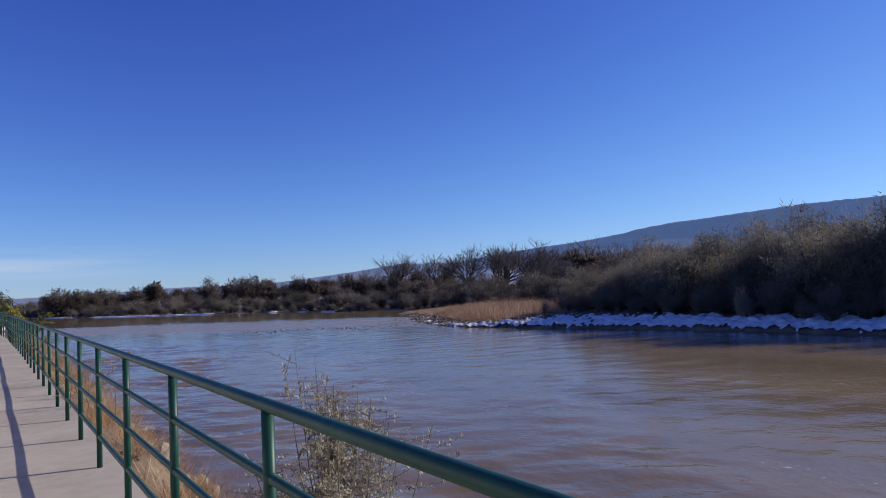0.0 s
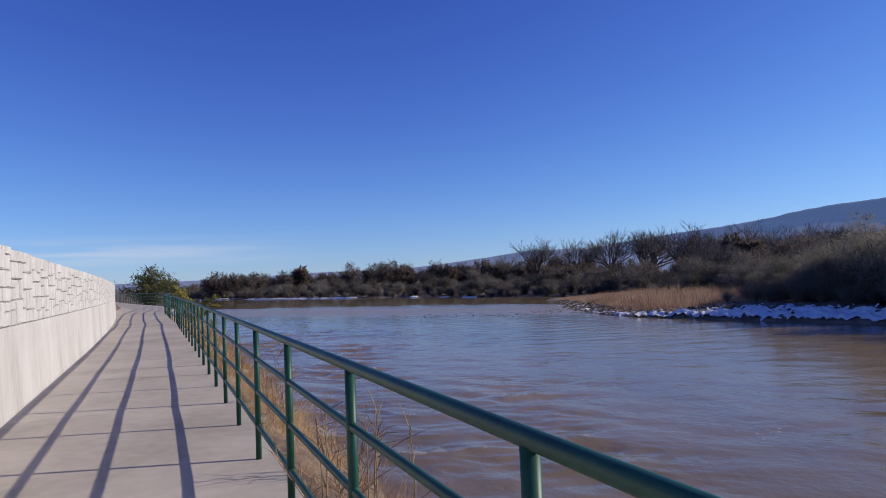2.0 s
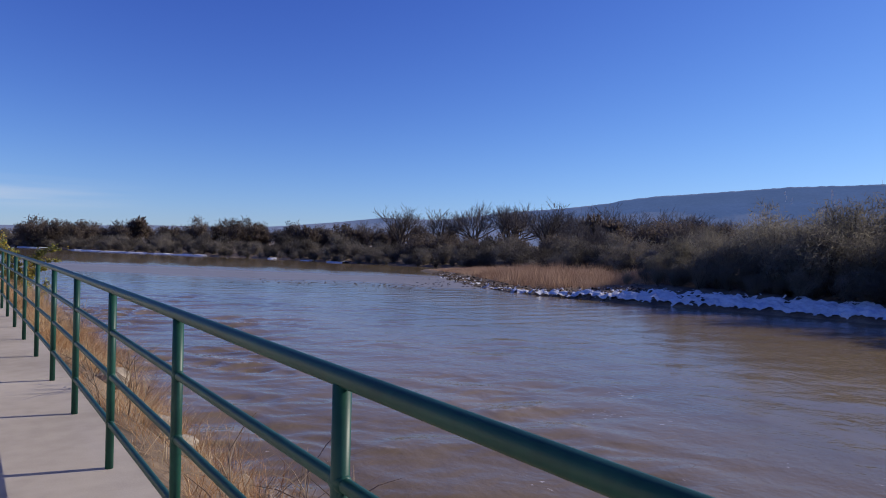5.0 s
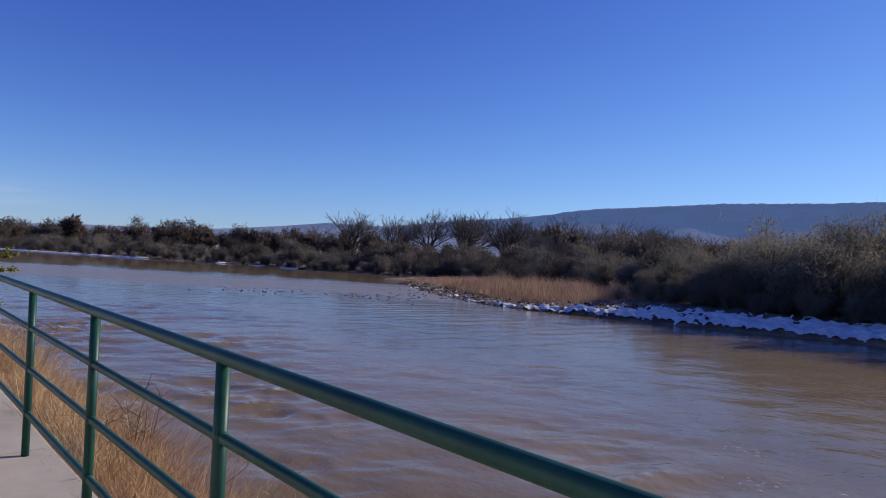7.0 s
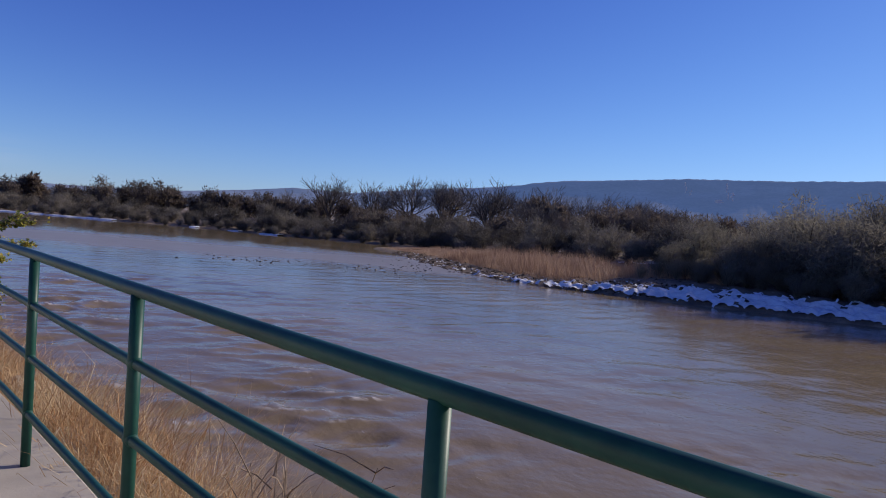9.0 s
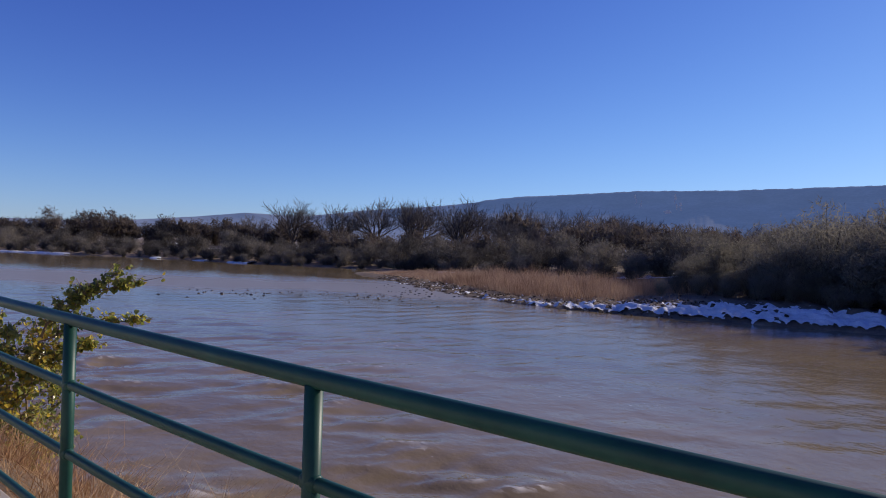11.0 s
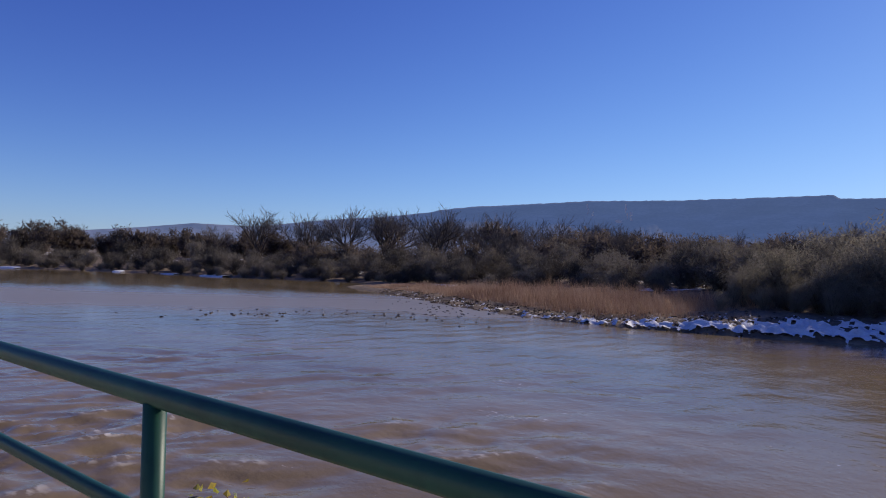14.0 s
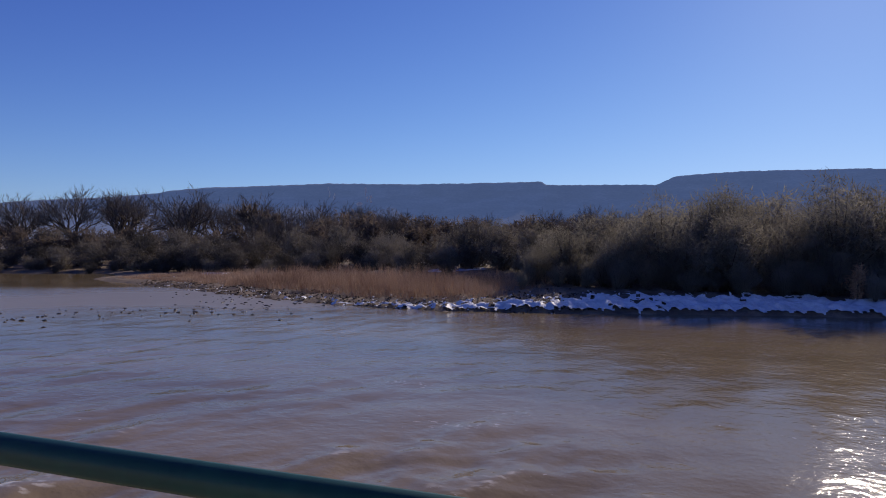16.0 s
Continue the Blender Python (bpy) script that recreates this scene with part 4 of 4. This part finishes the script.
def dry_grass():
    s = Soup()
    tufts = 1650
    for i in range(tufts):
        y = RNG.uniform(-3, 33) if i < 1000 else RNG.uniform(19, 34) if i < 1550 else RNG.uniform(33, 48)
        u = 0.2 + abs(RNG.gauss(0, 0.85))
        if u > 2.9:
            continue
        density = 0.5 + 0.5 * math.sin(y * 0.9) * math.sin(y * 0.37 + 1)
        h = RNG.uniform(0.28, 0.62) * (0.75 + 0.5 * density) * (1.3 if 19 < y < 33 else 1.0)
        if y > 33:
            h *= 0.7
        cx, cz = u + bend_x(y), ground_at(u + bend_x(y), y)
        for _ in range(RNG.randrange(24, 44)):
            p = Vector((cx + RNG.gauss(0, 0.07), y + RNG.gauss(0, 0.07), cz - 0.02))
            lean = Vector((RNG.gauss(0.15, 0.6), RNG.gauss(0, 0.6), 0.85)) * h * RNG.uniform(0.3, 1.0) * min(1.0, 0.12 + 0.95 * u)
            s.blade(p, p + lean, RNG.uniform(0.002, 0.0048), Vector((RNG.gauss(0, 0.09), RNG.gauss(0, 0.09), h * 0.14)), (RNG.uniform(-1, 1), RNG.uniform(-1, 1), 0))
    thing("dry_grass", s.v, s.f, M_GRASS, "tangle of dry straw and rust coloured grass beside the path", "grass", "stuff")


dry_grass()


def dead_weed(x, y, height, seed):
    """A dead branching weed: thin pale stalks with side twigs."""
    r = random.Random(seed)
    s = Soup()
    for _ in range(7):
        p = Vector((r.gauss(0, 0.08), r.gauss(0, 0.08), -0.1))
        d = Vector((r.gauss(0, 0.2), r.gauss(0, 0.2), 1)).normalized()
        h = height * r.uniform(0.6, 1.05)
        q = p + d * h
        s.tube([p, p.lerp(q, 0.5) + Vector((r.gauss(0, 0.02), r.gauss(0, 0.02), 0)), q], [0.005, 0.004, 0.0015], 4, False)
        for _ in range(7):
            a = p.lerp(q, r.uniform(0.35, 0.98))
            e = a + Vector((r.gauss(0, 0.12), r.gauss(0, 0.12), r.uniform(0.05, 0.2))) * 0.9
            s.tube([a, a.lerp(e, 0.5) + Vector((0, 0, 0.015)), e], [0.003, 0.0025, 0.001], 3, False)
    ob = thing("dead_weed", s.v, s.f, M_STEM, "dead branching weed with pale dry stalks", "weed", group="dead weeds along the rail")
    ob.location = (x, y, ground_at(x, y))


for i, (x, y, h) in enumerate(((0.33, 6.8, 0.85), (0.4, 7.6, 0.8), (0.5, 10.4, 0.75), (0.6, 11.6, 0.7), (0.45, 14.2, 0.6), (0.42, 17.0, 0.6), (0.6, 21.5, 0.7), (0.5, 24.6, 0.7))):
    dead_weed(x, y, h, 200 + i)


def silver_bush():
    x, y = 2.05, 4.0
    base = ground_at(x, y)
    ob = empty("silver_bush", (x, y, base), "silvery bush with narrow pale leaves on grey twigs", "bush")
    stems, leaves = Soup(), Soup()
    r = random.Random(9)
    for i in range(52):
        a, t = r.uniform(0, 6.28), r.random()
        h = (0.42 - base) * r.uniform(0.72, 0.98) if t < 0.6 else (0.42 - base) * r.uniform(0.5, 0.8)
        if i < 4:
            h = (0.55 - base) * r.uniform(0.95, 1.05)
        tip = Vector((math.cos(a) * 0.95 * t, math.sin(a) * 0.95 * t, h))
        p0 = Vector((tip.x * 0.1, tip.y * 0.1, -0.1))
        mid = p0.lerp(tip, 0.55) + Vector((tip.x * 0.12, tip.y * 0.12, 0))
        stems.tube([p0, mid, tip], [0.009, 0.005, 0.002], 4, False)
        for _ in range(16):
            u = r.uniform(0.3, 0.99)
            q = p0.lerp(mid, u / 0.55) if u < 0.55 else mid.lerp(tip, (u - 0.55) / 0.45)
            e = q + Vector((r.gauss(0, 0.19), r.gauss(0, 0.19), r.uniform(0.0, 0.16)))
            stems.tube([q, q.lerp(e, 0.5), e], [0.003, 0.002, 0.001], 3, False)
            for _ in range(22 if u < 0.9 else 8):
                at = q.lerp(e, r.random())
                leaves.leaf(at, Vector((r.gauss(0, 0.5), r.gauss(0, 0.5), r.gauss(0.2, 0.6))), (0, 0, 1), r.uniform(0.03, 0.058), r.uniform(0.012, 0.022))
    part("trunk", stems.data, M_GREYSTEM, ob)
    part("crown", leaves.data, M_SILVER, ob)


silver_bush()


def poplar():
    """The young poplar that grows up through the bank beside the railing."""
    bx, by = 1.2, 35.35
    bz = ground_at(bx, by)
    ob = empty("young_poplar", (bx, by, bz), "young poplar with green and yellow leaves beside the railing", "tree")
    stems, mass = Soup(), Soup()
    r = random.Random(4)
    singles = []
    org = Vector((bx, by, bz))

    def heart(size):
        s = Soup()
        pts = [(0, 0, 0), (0.42, 0.06, 0.06), (0.52, 0.34, 0.09), (0.3, 0.72, 0.04), (0, 1.0, -0.05), (-0.3, 0.72, 0.04), (-0.52, 0.34, 0.09), (-0.42, 0.06, 0.06), (0, 0.42, -0.03)]
        s.add([Vector(p) * size for p in pts], [(8, i, i + 1) for i in range(0, 7)] + [(8, 7, 0)])
        return s

    shapes = [mesh_from("leaf", *heart(sz).data, M_LEAF_ONE) for sz in (0.038, 0.046, 0.056)]

    def leaf_at(p, single):
        way = Vector((r.gauss(0, 0.7), r.gauss(0, 0.7), r.gauss(-0.5, 0.5))).normalized()
        nrm = Vector((r.gauss(0.3, 0.7), r.gauss(-0.5, 0.7), r.gauss(0.3, 0.6)))
        side = way.cross(nrm)
        if side.length < 1e-3:
            side = way.orthogonal()
        side.normalize()
        up = side.cross(way)
        m = Matrix((side, way, up)).transposed().to_4x4()
        stalk = p + way * 0.025
        stems.tube([p, stalk], [0.0012, 0.001], 3, False)
        if single:
            singles.append((stalk, m))
        else:
            h = heart(r.uniform(0.028, 0.05))
            mass.add([stalk + m.to_3x3() @ q for q in h.v], h.f)

    def leader(points, r0, r1, twigs, lo, single, reach=0.32, dense=7):
        pts = [Vector(p) - org for p in points]
        fine = []
        for a, b in zip(pts, pts[1:]):
            for j in range(5):
                fine.append(a.lerp(b, j / 5) + Vector((r.gauss(0, 0.012), r.gauss(0, 0.012), 0)))
        fine.append(pts[-1])
        n = len(fine)
        stems.tube(fine, [r0 + (r1 - r0) * i / (n - 1) for i in range(n)], 6, False)
        for _ in range(twigs):
            u = lo + (0.95 - lo) * r.random() ** 1.15
            i = int(u * (n - 1))
            q = fine[i]
            ln = reach * (1.2 - 0.9 * u) * r.uniform(0.6, 1.3)
            e = q + Vector((r.gauss(0, 0.6), r.gauss(0, 0.6), r.uniform(0.3, 1.0))).normalized() * ln
            stems.tube([q, q.lerp(e, 0.5) + Vector((0, 0, -0.01)), e], [0.004, 0.003, 0.0015], 4, False)
            for _ in range(int(dense * 1.35)):
                leaf_at(q.lerp(e, r.uniform(0.15, 1.0)), r.random() < single)
        for i in range(int(lo * n), n):
            for _ in range(2):
                leaf_at(fine[i], r.random() < single)
        leaf_at(fine[-1], False)

    # the tall leader and the shoots beside it
    leader([(bx, by, bz - 0.2), (0.95, 35.38, -0.6), (0.7, 35.46, 0.3), (0.43, 35.54, 0.72), (0.26, 35.58, 0.98), (0.13, 35.6, 1.15), (0.01, 35.62, 1.30)], 0.02, 0.003, 64, 0.4, 0.55, 0.22, 5)
    leader([(0.85, 35.45, 0.3), (0.57, 35.62, 0.75), (0.48, 35.7, 1.13)], 0.008, 0.002, 14, 0.2, 0.2, 0.12, 4)
    leader([(0.86, 35.45, 0.1), (0.5, 35.75, 0.52), (0.21, 35.96, 0.73)], 0.008, 0.002, 30, 0.25, 0.1, 0.16, 5)
    leader([(0.95, 35.4, -0.1), (0.77, 35.46, 0.35), (0.74, 35.44, 0.62)], 0.01, 0.003, 40, 0.1, 0.0, 0.3, 6)
    leader([(1.0, 35.35, -0.6), (0.6, 35.55, 0.2), (0.37, 35.6, 0.66)], 0.012, 0.003, 44, 0.2, 0.1, 0.3, 5)
    leader([(0.72, 35.48, 0.2), (0.42, 35.64, 0.6), (0.15, 35.74, 0.9)], 0.007, 0.002, 24, 0.3, 0.2, 0.16, 4)
    leader([(1.0, 35.4, -1.2), (0.55, 35.55, -0.1), (0.28, 35.6, 0.42)], 0.012, 0.003, 40, 0.2, 0.0, 0.3, 7)
    leader([(1.0, 35.4, -1.2), (0.75, 35.4, -0.2), (0.55, 35.4, 0.45)], 0.012, 0.003, 40, 0.2, 0.0, 0.3, 7)
    # the spreading limb out over the water, with its arching tips
    leader([(bx + 0.1, by, bz - 0.2), (1.0, 35.2, -0.5), (1.15, 34.9, 0.26), (1.5, 34.72, 0.56), (2.07, 34.57, 0.70)], 0.02, 0.003, 78, 0.4, 0.0, 0.28, 8)
    leader([(1.3, 34.85, 0.4), (1.57, 34.76, 0.64), (1.8, 34.72, 0.82)], 0.008, 0.002, 20, 0.1, 0.0, 0.16, 6)
    leader([(1.1, 34.9, 0.1), (1.4, 34.62, 0.27), (1.93, 34.43, 0.30)], 0.01, 0.003, 40, 0.2, 0.0, 0.2, 7)
    leader([(1.15, 35.3, -1.2), (1.05, 35.1, -0.3), (1.3, 34.9, -0.02), (1.66, 34.8, 0.06)], 0.014, 0.003, 66, 0.3, 0.0, 0.34, 9)
    leader([(1.2, 35.35, -1.6), (1.0, 35.1, -0.5), (1.25, 34.85, -0.08)], 0.014, 0.003, 66, 0.2, 0.0, 0.4, 9)
    leader([(1.2, 35.35, -1.6), (0.9, 35.1, -0.4), (0.85, 34.9, 0.3)], 0.012, 0.003, 66, 0.25, 0.0, 0.4, 9)
    leader([(1.2, 35.35, -1.6), (0.75, 35.1, -0.4), (0.52, 34.9, 0.4)], 0.012, 0.003, 44, 0.3, 0.0, 0.3, 8)
    leader([(1.2, 35.35, -1.5), (0.6, 35.2, -0.4), (0.36, 34.95, 0.16)], 0.012, 0.003, 46, 0.25, 0.0, 0.36, 8)
    leader([(1.3, 35.4, -1.6), (1.55, 35.9, -0.9), (1.7, 36.4, -0.4)], 0.014, 0.003, 42, 0.2, 0.0, 0.5, 11)
    part("trunk", stems.data, M_STEM, ob)
    part("foliage", mass.data, M_LEAF, ob)
    for p, m in singles[:300]:
        lf = part("leaf", shapes[r.randrange(3)], M_LEAF_ONE, ob)
        lf.matrix_local = Matrix.Translation(p) @ m


poplar()


def low_poplar(x, y, h, w, seed):
    base = ground_at(x, y)
    r = random.Random(seed)
    ob = empty("poplar_sapling", (x, y, base), "low poplar sapling with olive-green leaves on the bank", "bush")
    stems, mass = Soup(), Soup()
    for _ in range(14):
        a, t = r.uniform(0, 6.28), r.random()
        tip = Vector((math.cos(a) * w * t, math.sin(a) * w * t, h * r.uniform(0.6, 1.0)))
        stems.tube([(0, 0, -0.1), tip * 0.55, tip], [0.01, 0.006, 0.002], 4, False)
        for _ in range(150):
            q = tip * r.uniform(0.4, 1.0) + Vector((r.gauss(0, 0.09), r.gauss(0, 0.09), r.gauss(0, 0.07)))
            mass.leaf(q, Vector((r.gauss(0, 0.6), r.gauss(0, 0.6), r.gauss(-0.2, 0.5))), rand_dir(), r.uniform(0.045, 0.065), r.uniform(0.04, 0.055))
    part("trunk", stems.data, M_STEM, ob)
    part("foliage", mass.data, M_LEAF, ob)


low_poplar(1.1, 39.6, 1.15, 0.7, 31)

# the bushes past the bend of the path
plant("green_bush", brush(150, 4.8, 7.0, 5200, 0.34, 0.35), (M_BARK, M_BUSHLEAF), (-1.6, 96, -0.9), "dense dark green bush past the bend of the path", "bush", names=("trunk", "crown"))
plant("green_bush", brush(151, 3.2, 4.4, 2600, 0.32, 0.35), (M_BARK, M_BUSHLEAF), (1.2, 90, -1.2), "dense dark green bush past the bend of the path", "bush", names=("trunk", "crown"))
plant("willow_brush", brush(152, 3.2, 6.0, 2500, 0.4), (M_BARK, M_WILLOW), (-9.5, 104, 0.2), "grey-brown willow brush past the bend of the path", "bush", names=("trunk", "crown"))


# ---- stones of the wall ----
def wall_stones():
    top, z0, z1, panel, n = WALL
    r = random.Random(77)

    def block(seed):
        rr = random.Random(seed)
        s = Soup()
        e = 0.06
        ring = [(-0.5, -0.5), (0.5, -0.5), (0.5, 0.5), (-0.5, 0.5)]
        s.v += [Vector((-0.5, y, z)) for y, z in ring]
        s.v += [Vector((0.28 + rr.uniform(-0.05, 0.05), y, z)) for y, z in ring]
        s.v += [Vector((0.5 + rr.uniform(-0.05, 0.05), y * (1 - e * 2), z * (1 - e * 2.5))) for y, z in ring]
        s.v.append(Vector((0.53 + rr.uniform(-0.04, 0.05), rr.uniform(-0.2, 0.2), rr.uniform(-0.2, 0.2))))
        for i in range(4):
            j = (i + 1) % 4
            s.f += [(i, j, 4 + j, 4 + i), (4 + i, 4 + j, 8 + j, 8 + i), (8 + i, 8 + j, 12)]
        return s

    shapes = [mesh_from("stone", *block(i).data, M_STONE) for i in range(6)]
    rest = Soup()
    made = 0

    def split(y0, y1, a, b, depth):
        w, h = y1 - y0, b - a
        if depth == 0 or (w < 0.3 and h < 0.2):
            return [(y0, y1, a, b)]
        if w / h > 1.5 or (h < 0.26 and w > 0.3):
            c = y0 + w * r.uniform(0.35, 0.65)
            return split(y0, c, a, b, depth - 1) + split(c, y1, a, b, depth - 1)
        c = a + h * r.uniform(0.35, 0.65)
        return split(y0, y1, a, c, depth - 1) + split(y0, y1, c, b, depth - 1)

    for i in range(n):
        y0 = -8 + i * panel
        for a0, a1, b0, b1 in split(y0 + 0.006, y0 + panel - 0.006, z0 + 0.004 - 0.35 * wall_drop(y0 + 0.6), z1 - wall_drop(y0 + 0.6), 5):
            g = 0.005
            cy, cz = (a0 + a1) / 2, (b0 + b1) / 2
            depth = r.uniform(0.076, 0.09)
            m = Matrix.LocRotScale((-1.97 + depth / 2 - 0.004 + bend_x(cy), cy, cz), Euler((0, 0, math.atan2(-max(0, cy - 17.2) / 382, 1) * -1)), (depth, a1 - a0 - g, b1 - b0 - g))
            if 10.5 < cy < 27 and made < 300:
                st = part("stone", shapes[r.randrange(6)], M_STONE, top)
                st.matrix_local = m
                made += 1
            else:
                b = block(r.randrange(6))
                rest.add([m @ q for q in b.v], b.f)
    tagged(part("stonework", rest.data, M_STONE, top), kind="stuff")


wall_stones()
